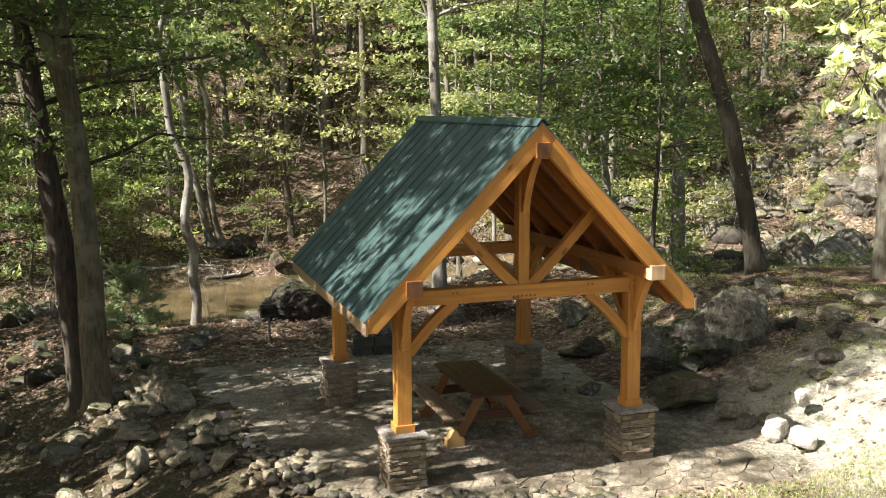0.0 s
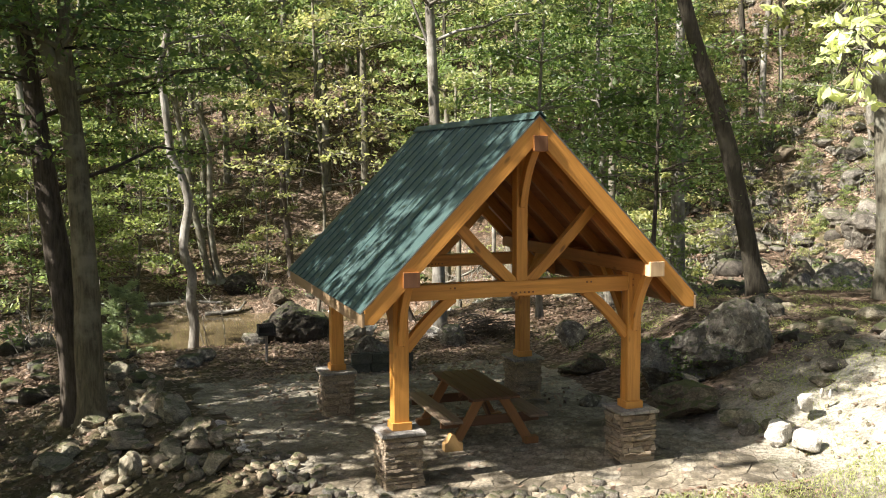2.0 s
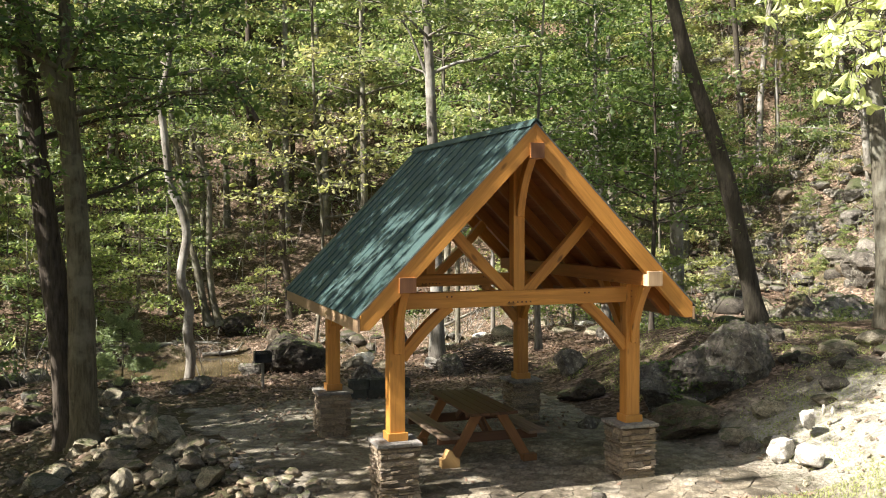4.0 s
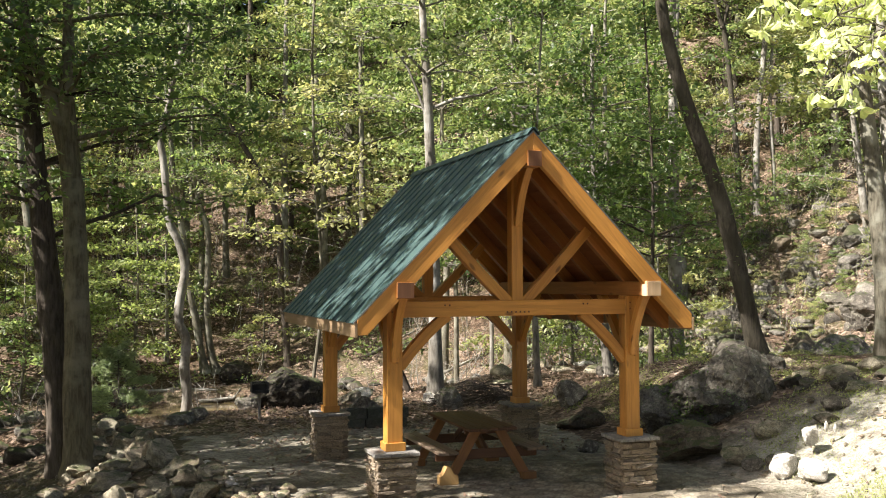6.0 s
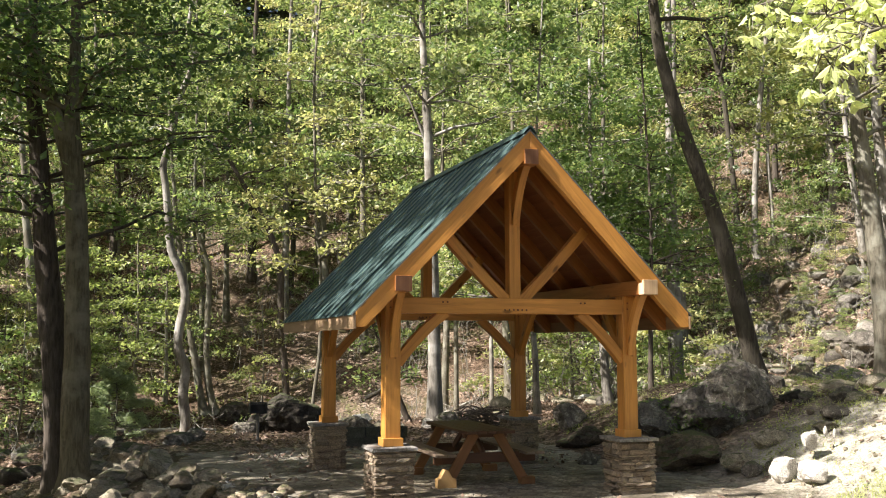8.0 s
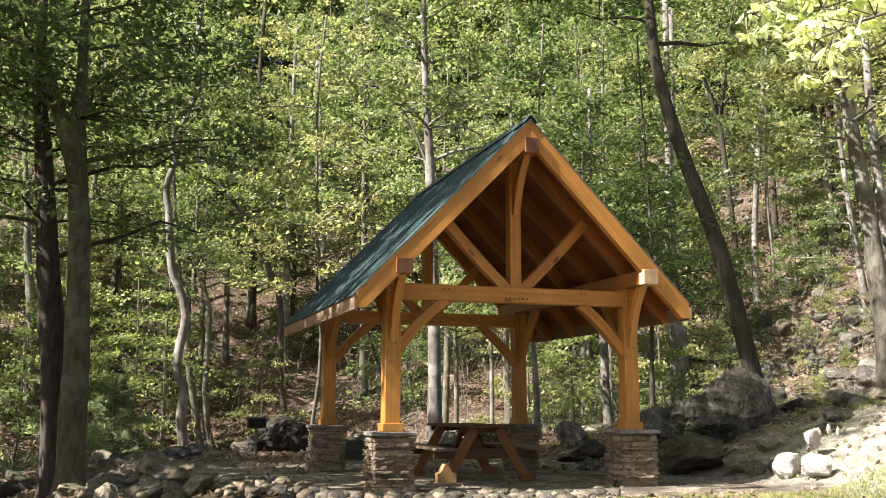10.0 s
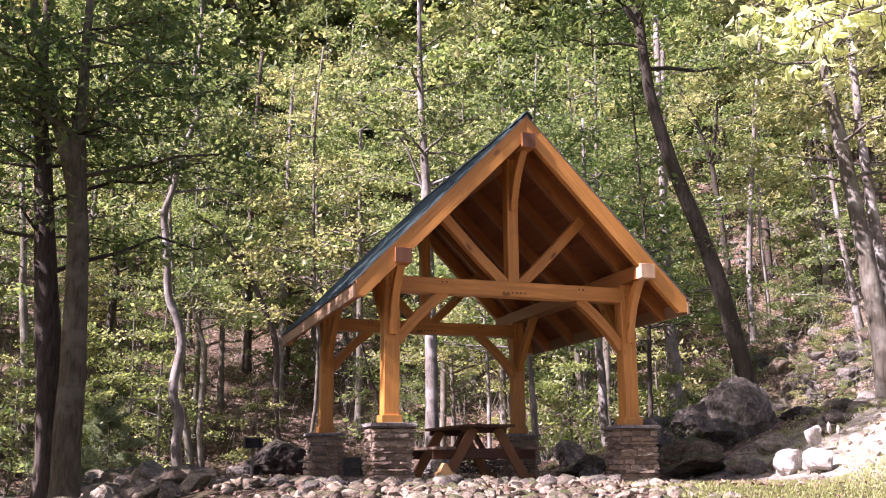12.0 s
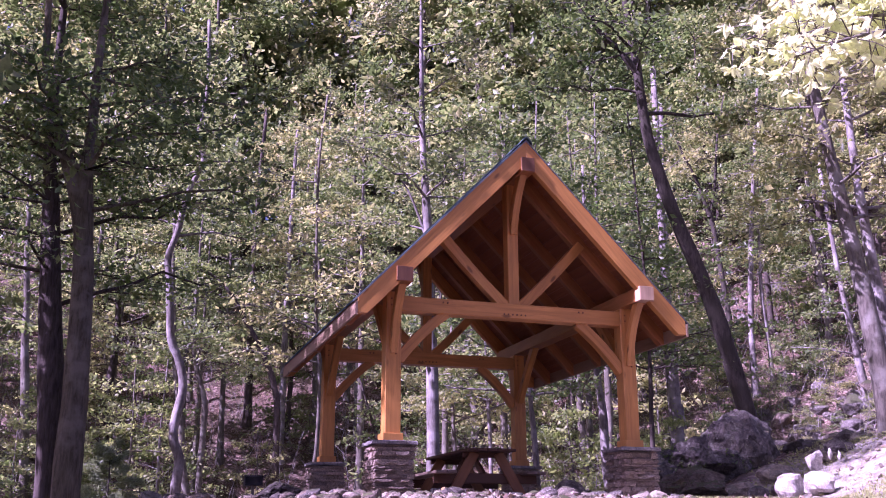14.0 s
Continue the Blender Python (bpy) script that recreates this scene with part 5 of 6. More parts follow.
tree_at("tree", 7.5, 11.6, [(0, 0, 0), (-0.12, 0, 1.2), (-0.14, 0, 2.5), (-0.24, 0, 3.3), (-0.32, 0, 4.7), (-0.42, 0, 5.9), (-0.4, 0, 9.5)], 0.13, BARK_PALE, LEAF_DEEP, "slim pale-barked tree behind the pavilion", 125, crown=(0.58, 1), limbs=26, reach=2.5, count=6000, size=0.115, r1=0.04, spread=0.5)
tree_at("tree", 7.0, 8.6, [(0, 0, 0), (0.03, 0, 1.6), (0.08, 0, 2.8), (0.1, 0, 5), (-0.1, 0, 9.5)], 0.06, BARK_DARK, LEAF_DEEP, "bushy dark green tree with a thin trunk behind the boulder", 119, crown=(0.50, 1), limbs=24, reach=2.0, count=4200, size=0.11, spread=0.5)
tree_at("tree", -0.27, 12.7, [(0, 0, 0), (0.04, 0, 0.6), (0.13, 0, 1.3), (0.21, 0, 2.0), (0.23, 0, 3.3), (0.19, 0, 4.3), (0.1, 0, 5.1), (0.06, 0, 6.2), (0.03, 0, 7.5), (0.02, 0, 9.4), (0.2, 0, 11.5)], 0.05, BARK_GREY, LEAF_YELLOW, "yellow-green maple on the creek bank", 120, crown=(0.44, 1), limbs=22, reach=2.4, count=3800, size=0.12, spread=0.5, r1=0.03)
tree_at("tree", 9.58, 11.6, [(0, 0, 0), (-0.02, 0, 2), (-0.04, 0, 3.9), (-0.05, 0, 6), (0.05, 0, 13)], 0.21, BARK_PALE, LEAF_DEEP, "pale-barked tree with a full green crown behind the boulder", 126, r1=0.08, crown=(0.52, 1), limbs=26, reach=2.6, count=5200, size=0.125, spread=0.55)
# leaning tree behind the large boulder
tree_at("tree", 8.84, 7.0, [(0, 0, 0), (-0.29, 0, 1.15), (-0.64, 0, 2.5), (-1.0, 0, 3.75), (-1.5, 0, 5.0), (-1.84, 0, 5.85), (-2.2, 0, 6.95), (-2.42, 0, 7.95), (-2.56, 0, 9.65), (-2.74, 0, 11.1), (-2.8, 0.2, 15)], 0.205, BARK_BROWN, LEAF_DEEP, "thick brown tree leaning over the slope", 109, crown=(0.74, 1), limbs=16, reach=3.2, count=5600, size=0.12, r1=0.06,
        extra=[([(-2.55, 0, 9.3), (-3.1, 0, 9.9), (-3.8, 0, 10.5), (-4.5, 0, 11.4)], 0.09)])
# trees at the right of the clearing
tree_at("tree", 11.0, 5.4, [(0, 0, 0), (-0.1, 0, 2), (-0.35, 0, 4.4), (-0.8, 0, 7.4), (-1.2, 0, 11), (-1.3, 0, 15)], 0.24, BARK_GREY, LEAF_YELLOW, "pale-barked tree at the top of the bank", 110, crown=(0.5, 1), limbs=18, reach=3.0, count=6000, size=0.13)
tree_at("tree", 12.0, 5.9, [(0, 0, 0), (-0.3, 0, 3), (-0.55, 0, 6), (-0.6, 0, 10), (-0.6, 0, 14)], 0.16, BARK_PALE, LEAF_YELLOW, "pale slim tree behind a thicker one on the bank", 111, crown=(0.5, 1), limbs=16, reach=2.6, count=5000, size=0.13)
high_crown = tree_at("tree", 8.2, 27.6, [(0, 0, 0), (0.2, 0.1, 5), (-0.1, -0.2, 10), (0.2, 0, 17)], 0.16, BARK_GREY, LEAF_GREEN, "tall forest tree with a high green crown", 205, crown=(0.48, 1), limbs=24, reach=3.6, count=4300, size=0.19, group="hillside trees", sides=7, spread=0.5, twigs=0.15, keep=0.5)
# trees of the hillside, from a few grown shapes
shapes = []
for k, (h, r, leaf, reach, cnt) in enumerate(((15, 0.2, LEAF_GREEN, 3.6, 4300), (17, 0.22, LEAF_YELLOW, 3.8, 4300), (14, 0.16, LEAF_GREEN, 3.4, 4300), (18, 0.24, LEAF_GREEN, 4.0, 4800), (13, 0.15, LEAF_YELLOW, 3.2, 4000))):
    rr = random.Random(200 + k)
    b = rr.uniform(-0.6, 0.6)
    x, y = (-14 + 9 * k, 36 + 3 * (k % 3))
    shapes.append(tree_at("tree", x, y, [(0, 0, 0), (b * 0.6, b * 0.2, h * 0.22), (b * 0.3, -b * 0.3, h * 0.42), (b * 1.2, -b * 0.2, h * 0.7), (b, 0, h)], r, (BARK_GREY, BARK_DARK, BARK_DARK)[k % 3], leaf,
                          ("green-leaved tree on the wooded hillside", "yellowing tree on the wooded hillside", "dark green tree on the wooded hillside", "tall green tree on the wooded hillside", "slim yellowing tree on the wooded hillside")[k],
                          200 + k, crown=(0.34, 1), limbs=22, reach=reach, count=cnt, size=0.20, group="hillside trees", sides=6, spread=0.55, twigs=0.12, keep=0.5))
bushes = []
for k, (h, leaf, reach, cnt) in enumerate(((4.0, LEAF_GREEN, 1.7, 1900), (5.0, LEAF_YELLOW, 1.9, 2000), (3.2, LEAF_FRESH, 1.5, 1600), (6.0, LEAF_DEEP, 2.0, 2400))):
    x, y = (-6 + 7 * k, 30 + k)
    bushes.append(tree_at("sapling", x, y, [(0, 0, 0), (0.1, 0.1, h * 0.4), (0.0, 0.2, h)], 0.035 + 0.004 * h, BARK_GREY, leaf,
                          ("leafy green sapling on the wooded slope", "yellow-green sapling on the wooded slope", "low green sapling on the wooded slope", "tall dark green sapling on the wooded slope")[k],
                          300 + k, crown=(0.12, 1), limbs=14, reach=reach, count=cnt, size=0.13, r1=0.01, group="slope saplings", sides=5, spread=0.36, twigs=0.25, category="sapling"))


def scale_pose(x, y, turn, s):
    return pose(x, y, gz(x, y), 0, 0, turn) @ Matrix.Scale(s, 4)


rnd = random.Random(9)
placed = []
tries = 0
while len(placed) < 60 and tries < 6000:
    tries += 1
    d = rnd.uniform(37, 86)
    a = radians(rnd.uniform(-8, 48))
    x, y = -4.9 + d * math.sin(a), -11.6 + d * math.cos(a)
    s = y - float(creek_y(x))
    if s < 6.5 or (-13 < x < 6 and s < 11.5) or any((x - p) ** 2 + (y - q) ** 2 < 9 for p, q in placed):
        continue
    placed.append((x, y))
    turn, size = rnd.uniform(0, 360), rnd.uniform(0.8, 1.2)
    if not (19 < x < 31 and 17 < y < 33):
        copy_thing(high_crown if y < 50 and -10 < x < 14 else shapes[len(placed) % 5], scale_pose(x, y, turn, size))
far_tree = tree_at("tree", 20, 62, [(0, 0, 0), (0.3, 0.1, 5), (0.1, -0.2, 10), (0.3, 0, 17)], 0.22, BARK_GREY, LEAF_GREEN, "tall green tree high on the wooded hillside", 220, crown=(0.2, 1), limbs=26, reach=4.2, count=3800, size=0.31,
                   group="hillside trees", sides=6, spread=0.9, twigs=0.1, keep=0.7)
far_gold = tree_at("tree", 34, 50, [(0, 0, 0), (0.3, 0.1, 5), (-0.2, 0.2, 10), (0.1, 0, 17)], 0.22, BARK_GREY, LEAF_YELLOW, "tall yellowing tree high on the wooded hillside", 221, crown=(0.2, 1), limbs=26, reach=4.2, count=3800, size=0.31,
                   group="hillside trees", sides=6, spread=0.9, twigs=0.1, keep=0.7)
ridge_tree = tree_at("tree", -14, 66, [(0, 0, 0), (0.3, 0.1, 5), (0.1, -0.2, 10), (0.3, 0, 17)], 0.22, BARK_GREY, LEAF_GREEN, "broad green tree on the ridge", 222, crown=(0.25, 1), limbs=18, reach=4.4, count=1700, size=0.55,
                     group="ridge trees", sides=5, spread=1.2, twigs=0.0, keep=0.9)
for q in range(15):
    d, a = rnd.uniform(84, 90), radians(-9 + 57 * (q + rnd.random()) / 15)
    x, y = -4.9 + d * math.sin(a), -11.6 + d * math.cos(a)
    copy_thing(ridge_tree, scale_pose(x, y, rnd.uniform(0, 360), rnd.uniform(2.0, 2.5)))
for q in range(56):
    d, a = (rnd.uniform(62, 82), radians(rnd.uniform(34, 46))) if q % 3 == 0 else (rnd.uniform(70, 84), radians(-7 + 53 * (q + rnd.random()) / 56))
    x, y = -4.9 + d * math.sin(a), -11.6 + d * math.cos(a)
    copy_thing(shapes[rnd.randrange(5)] if q % 3 == 0 else (far_tree, far_tree, far_gold)[rnd.randrange(3)], scale_pose(x, y, rnd.uniform(0, 360), rnd.uniform(1.1, 1.4) if q % 3 == 0 else rnd.uniform(1.4, 1.9)))
done = []
tries = 0
while len(done) < 104 and tries < 8000:
    tries += 1
    d = rnd.uniform(30, 70)
    a = radians(rnd.uniform(-10, 47))
    x, y = -4.9 + d * math.sin(a), -11.6 + d * math.cos(a)
    s = y - float(creek_y(x))
    if s < float(creek_half(x)) + 0.8 or (-1.5 < x < 10 and y < 41 and rnd.random() < 0.9) or (-6 < x < 0 and y < 33) or (-5 < x < 7 and y < 47 and rnd.random() < 0.6) or any((x - p) ** 2 + (y - q) ** 2 < 2.5 for p, q in done):
        continue
    done.append((x, y))
    copy_thing(bushes[rnd.randrange(4)], scale_pose(x, y, rnd.uniform(0, 360), rnd.uniform(0.6, 1.25)))
# saplings this side of the creek; last two unseen, added to block sun
for k, x, y, s in ((2, 8.6, 10.2, 0.75), (2, 8.0, 14.8, 1.0), (1, 12.6, 17.2, 1.2), (3, -10.6, 17.0, 1.3), (3, -12.3, 12.8, 1.6), (3, -12.6, 15.6, 1.6)):
    copy_thing(bushes[k], scale_pose(x, y, 70 * k + 31 * x, s))
for k, (x, y, s) in enumerate(((12.2, 20.5, 1.0), (10.4, 25.6, 1.1), (13.6, 25.0, 1.05), (16.0, 29.5, 1.0), (21.5, 33.5, 1.1), (28.5, 27.5, 1.05), (30.5, 22.0, 1.1), (29.5, 33.0, 1.1))):
    copy_thing(high_crown if k < 4 else shapes[k % 5], scale_pose(x, y, 83 * k, s))
for k, (x, y, s) in enumerate(((18.2, 20.2, 0.5), (19.6, 24.5, 0.7), (22.0, 21.6, 0.45), (21.2, 26.4, 0.8), (23.8, 26.2, 0.6), (16.4, 23.0, 0.7), (25.6, 24.0, 0.6), (14.6, 21.4, 0.6), (22.6, 18.4, 0.4), (17.4, 26.8, 0.8), (26.8, 27.0, 0.9))):
    copy_thing(bushes[(1, 0, 2)[k % 3]], scale_pose(x, y, 37 * k, s))
for k in range(22):
    x, y = rnd.uniform(14, 26.5), rnd.uniform(14, 27)
    copy_thing(bushes[(0, 1, 2, 1)[k % 4]], scale_pose(x, y, rnd.uniform(0, 360), rnd.uniform(0.16, 0.42)))
# saplings beyond the left edge of view, added to shade the left banks
for x, y, s in ((-9.6, 8.6, 1.0), (-12.3, 28.6, 1.5), (-12.6, 31.5, 1.5), (-11.8, 25.5, 1.2)):
    copy_thing(bushes[3], scale_pose(x, y, 91 * y, s))
# unseen wood to the left, placed to shade the clearing
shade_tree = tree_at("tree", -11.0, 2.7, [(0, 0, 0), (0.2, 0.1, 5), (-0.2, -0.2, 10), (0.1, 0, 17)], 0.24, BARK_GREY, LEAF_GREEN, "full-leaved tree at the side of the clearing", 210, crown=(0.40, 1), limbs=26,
                     reach=3.5, count=2900, size=0.2, group="trees beside the clearing", sides=8, spread=0.36, twigs=0.2, keep=0.24)
for x, y, s in ((-13.2, 6.8, 1.05), (-16.4, 6.6, 1.02), (-9.6, 9.4, 0.72), (-14.0, 18.5, 1.0), (-12.6, 13.4, 1.0), (-16.5, 15.6, 1.15)):
    copy_thing(shade_tree, scale_pose(x, y, 77 * x, s))
# unseen trees farther left, added to shade the hillside
for k, (x, y, s) in enumerate(((-19, 36, 1.2), (-14.5, 41, 1.1), (-20, 40, 1.3), (-22, 26, 1.2), (-18, 46, 1.2), (-24, 33, 1.3), (-16, 52, 1.3))):
    copy_thing(shapes[k % 5], scale_pose(x, y, 61 * k, s))
# unseen tree and bushes close by, added to block sun and skylight
copy_thing(shapes[4], scale_pose(-10.8, -6.2, 40, 0.92))
for x, y, s in ((-8.8, -1.0, 1.0), (-9.5, -4.5, 1.2), (-9.2, -7.5, 1.1), (-10.0, 0.8, 0.9), (-12.0, -1.8, 1.3), (-11.5, -10.0, 1.2), (-9.9, 3.6, 1.2)):
    copy_thing(bushes[0], scale_pose(x, y, 50 * x, s))
tall_tree = tree_at("tree", -10.9, 1.2, [(0, 0, 0), (0.2, 0.1, 6), (-0.2, -0.1, 13), (0.1, 0, 22)], 0.30, BARK_DARK, LEAF_GREEN, "tall forest tree with a high crown", 211, crown=(0.53, 1), limbs=30,
                    reach=3.5, count=4700, size=0.16, group="trees beside the clearing", sides=8, spread=0.34, twigs=0.3, keep=0.30)
copy_thing(tall_tree, scale_pose(-13.5, 3.6, 140, 1.08))
copy_thing(tall_tree, scale_pose(-13.0, 0.7, 250, 1.36))
# unseen trees with leaves only high up, added to shade the right bank
crown_tree = tree_at("tree", -10.5, 3.4, [(0, 0, 0), (0.2, 0.1, 8), (-0.2, -0.1, 16), (0.1, 0, 26)], 0.34, BARK_DARK, LEAF_GREEN, "unseen very tall tree added with a high crown to shade the bank", 212, crown=(0.62, 1), limbs=30,
                     reach=3.3, count=4300, size=0.17, group="trees beside the clearing", sides=8, spread=0.40, twigs=0.3, keep=0.28)
copy_thing(crown_tree, scale_pose(-10.9, 5.6, 140, 1.16))
# unseen narrow crown, added to cast the shade strip beside the sunny bank
tree_at("tree", -10.9, -0.45, [(0, 0, 0), (0.2, 0.1, 7), (-0.1, -0.1, 15), (0.1, 0, 21.5)], 0.27, BARK_DARK, LEAF_GREEN, "unseen tall tree added with a narrow crown to shade the bank", 213, crown=(0.80, 1), limbs=34,
        reach=1.05, count=4200, size=0.18, group="trees beside the clearing", sides=8, spread=0.45, twigs=0.3, keep=0.9)
# unseen wood behind the camera, added to hold back skylight
for k, x, y, s in ((0, -12, -20, 1.0), (1, -3, -23, 1.1), (2, 4, -20, 1.1), (3, 11, -18, 1.0), (4, 17, -12, 1.2), (0, 18, -4, 1.1), (4, -17, -14, 1.2), (1, -18, -7, 1.1), (0, 16, -9, 1.3), (3, 20, -16, 1.3), (2, 8, -25, 1.3)):
    copy_thing(shapes[k], scale_pose(x, y, 47 * k + 13 * x, s))


# bright leafy bough that hangs in from a tree beside the camera
def bough():
    rng = np.random.default_rng(77)
    rr = random.Random(77)
    bx, by = 6.9, -2.6
    t = thing("tree", "tree with large bright green leaves on a hanging bough", "tree", (bx, by, gz(bx, by)))
    verts, faces = [], []
    tube(verts, faces, smooth_path([(0, 0, 0), (0.1, 0, 2.5), (0.0, 0.1, 6), (0.1, 0, 11)], 12), [0.28 - 0.015 * i for i in range(12)], 10, rr, 0.05)
    cents, aims = [], []
    for sx, sy, sz, ex, ey, ez in ((0.0, 0, 5.2, -3.6, 1.9, 5.6), (0, 0, 4.8, -4.2, -0.1, 4.3), (0, 0, 5.0, -3.6, 0.5, 5.0), (0, 0, 5.3, -3.1, 0.9, 5.2), (0.05, 0, 5.8, -2.6, 1.4, 6.2), (0, 0, 5.5, -3.9, 0.6, 6.0)):
        a, b = np.array([sx, sy, sz]), np.array([ex, ey, ez])
        pts = [a + (b - a) * q + np.array([0, 0, 0.5 * math.sin(q * 3.14)]) for q in np.linspace(0, 1, 8)]
        tube(verts, faces, pts, [0.055 - 0.006 * i for i in range(8)], 6)
        for q in np.linspace(0.3, 1, 11):
            p = a + (b - a) * q + np.array([0, 0, 0.5 * math.sin(q * 3.14)])
            for _ in range(5):
                e = p + np.array([rr.uniform(-0.6, 0.5), rr.uniform(-0.5, 0.5), rr.uniform(-0.55, 0.3)])
                tube(verts, faces, [p, (p + e) / 2 + np.array([0, 0, 0.06]), e], [0.010, 0.008, 0.005], 4)
                for w in range(7):
                    az = 2 * math.pi * w / 7 + rr.uniform(-0.3, 0.3)
                    cents.append(e + np.array([math.cos(az) * 0.10, math.sin(az) * 0.10, -0.02 + rr.uniform(-0.05, 0.03)]))
                    aims.append(az)
    part("trunk", data_mesh("trunk", verts, faces, BARK_GREY, True), BARK_GREY, t)
    cents = np.array(cents)
    part("crown", leaves_mesh("crown", cents, 0.18 * rng.uniform(0.6, 1.35, len(cents)), LEAF_SUNLIT, rng, 0.55, 0.55, 0.50, np.array(aims), True), LEAF_SUNLIT, t)


bough()


# ---- small ground cover ----
def fallen_leaves():
    rng = np.random.default_rng(3)
    n = 56000
    x = np.concatenate([rng.uniform(-9, 9, n // 2), rng.uniform(-9, 26, n // 2)])
    y = np.concatenate([rng.uniform(-2.5, 14, n // 2), rng.uniform(8, 36, n // 2)])
    on_patio = (x > -3.0 - 0.16 * y) & (x < 3.4) & (y < 6.2) & (y > -1.3)
    keep = ~on_patio | (rng.random(n) < 0.05 + 0.3 * sm(1.5, 5.0, y))
    keep &= ~((x < -3.0) & (y < 9.5) & (rng.random(n) < 0.78))
    keep &= ~((x > 3.3) & (y < 1.6) & (rng.random(n) < 0.9))
    keep &= ~((x > 2.5) & (x < 11) & (y < 9) & (rng.random(n) < 0.72))
    keep &= ~((x > 13) & (rng.random(n) < 0.5))
    wet = np.abs(y - creek_y(x)) < creek_half(x)
    keep &= ~wet
    x, y = x[keep], y[keep]
    z = ground(x, y) + np.array([lumps(a, b, 0) for a, b in zip(x.tolist(), y.tolist())]) + 0.035
    c = np.stack([x, y, z], 1)
    ob = new("fallen_leaves", leaves_mesh("fallen_leaves", c, rng.uniform(0.06, 0.13, len(c)), LEAF_DRY, rng, 0.35))
    tagged(ob, "brown and tan fallen leaves strewn over the forest floor", "leaf litter", kind="stuff")


def grass():
    rng = np.random.default_rng(4)
    n = 30000
    x = rng.uniform(0.4, 9.0, n)
    y = -1.50 - 0.04 * x + rng.uniform(-2.8, 0.15, n)
    more = 3500
    x = np.concatenate([x, rng.uniform(3.8, 9, more)])
    y = np.concatenate([y, rng.uniform(-2.4, 1.2, more)])
    z = ground(x, y) + 0.03
    c = np.stack([x, y, z], 1)
    ob = new("grass", leaves_mesh("grass", c, rng.uniform(0.03, 0.08, len(c)), GRASS, rng, 0.5, -0.9, 0.10))
    tagged(ob, "short dry green grass along the paving", "grass", kind="stuff")


def undergrowth():
    """Low leafy plants in loose patches over the slopes."""
    rng = np.random.default_rng(8)
    c = []
    while len(c) < 17000:
        d, a = rng.uniform(24, 62), np.radians(rng.uniform(-7, 44))
        px, py = -4.9 + d * np.sin(a), -11.6 + d * np.cos(a)
        if abs(py - creek_y(px)) < creek_half(px) + 0.5 or (px < 7 and py < 27) or (px < 16 and py < 24 and rng.random() < 0.45) or (-4 < px < 10 and py < 44 and rng.random() < 0.75):
            continue
        k = int(rng.integers(12, 60))
        r = rng.uniform(0.15, 0.6)
        x, y = px + rng.normal(0, r, k), py + rng.normal(0, r, k)
        z = ground(x, y) + rng.uniform(0.05, 0.25 + 0.5 * r, k)
        c += np.stack([x, y, z], 1).tolist()
    c = np.array(c)
    ob = new("undergrowth", leaves_mesh("undergrowth", c, rng.uniform(0.07, 0.16, len(c)), LEAF_GREEN, rng, 0.5))
    tagged(ob, "low green leafy plants scattered over the wooded slope", "undergrowth", kind="stuff")


def weeds():
    """Low weeds and grass tufts in patches on the bank beside the boulder."""
    rng = np.random.default_rng(28)
    c = []
    while len(c) < 15000:
        px, py = rng.uniform(3.9, 11.5), rng.uniform(-2.2, 8.5)
        if noise.noise(Vector((px * 0.9, py * 0.9, 3.0))) < -0.08 or (px - 4.9) ** 2 + (py - 2.9) ** 2 < 1.3 or (py < 0.2 and rng.random() < 0.72):
            continue
        k = int(rng.integers(5, 22))
        r = rng.uniform(0.04, 0.16)
        x, y = px + rng.normal(0, r, k), py + rng.normal(0, r, k)
        z = ground(x, y) + np.array([lumps(a, b, 0) for a, b in zip(x.tolist(), y.tolist())]) + rng.uniform(0.01, 0.07 + 0.25 * r, k)
        c += np.stack([x, y, z], 1).tolist()
    c = np.array(c)
    ob = new("weeds", leaves_mesh("weeds", c, rng.uniform(0.025, 0.065, len(c)), GRASS, rng, 0.6, -0.3, 0.35))
    tagged(ob, "low yellow-green weeds growing in patches on the bank", "weeds", kind="stuff")


def gravel():
    """Small loose stones on the dry bank and among the litter."""
    rr = random.Random(12)
    bm = bmesh.new()
    for k in range(900):
        if k < 260:
            x, y = rr.uniform(3.2, 9.5), rr.uniform(-2.6, 2.2)
        else:
            x, y = rr.uniform(-7.5, -3.2), rr.uniform(1.5, 9)
            if x > -3.2 - 0.16 * y:
                continue
        s = rr.uniform(0.015, 0.05)
        z = ground_at(x, y) + lumps(x, y, 0)
        m = pose(x, y, z + s * 0.3, rr.uniform(0, 360), rr.uniform(0, 360), rr.uniform(0, 360)) @ Matrix.Diagonal((s, s * rr.uniform(0.6, 1), s * rr.uniform(0.4, 0.8), 1))
        bmesh.ops.create_icosphere(bm, subdivisions=1, radius=1, matrix=m)
    for v in bm.verts:
        v.co += Vector((rr.uniform(-1, 1), rr.uniform(-1, 1), rr.uniform(-1, 1))) * 0.006
    ob = new("gravel", mesh_of("gravel", bm, BANK_STONE))
    tagged(ob, "small tan loose stones on the banks", "gravel", kind="stuff")


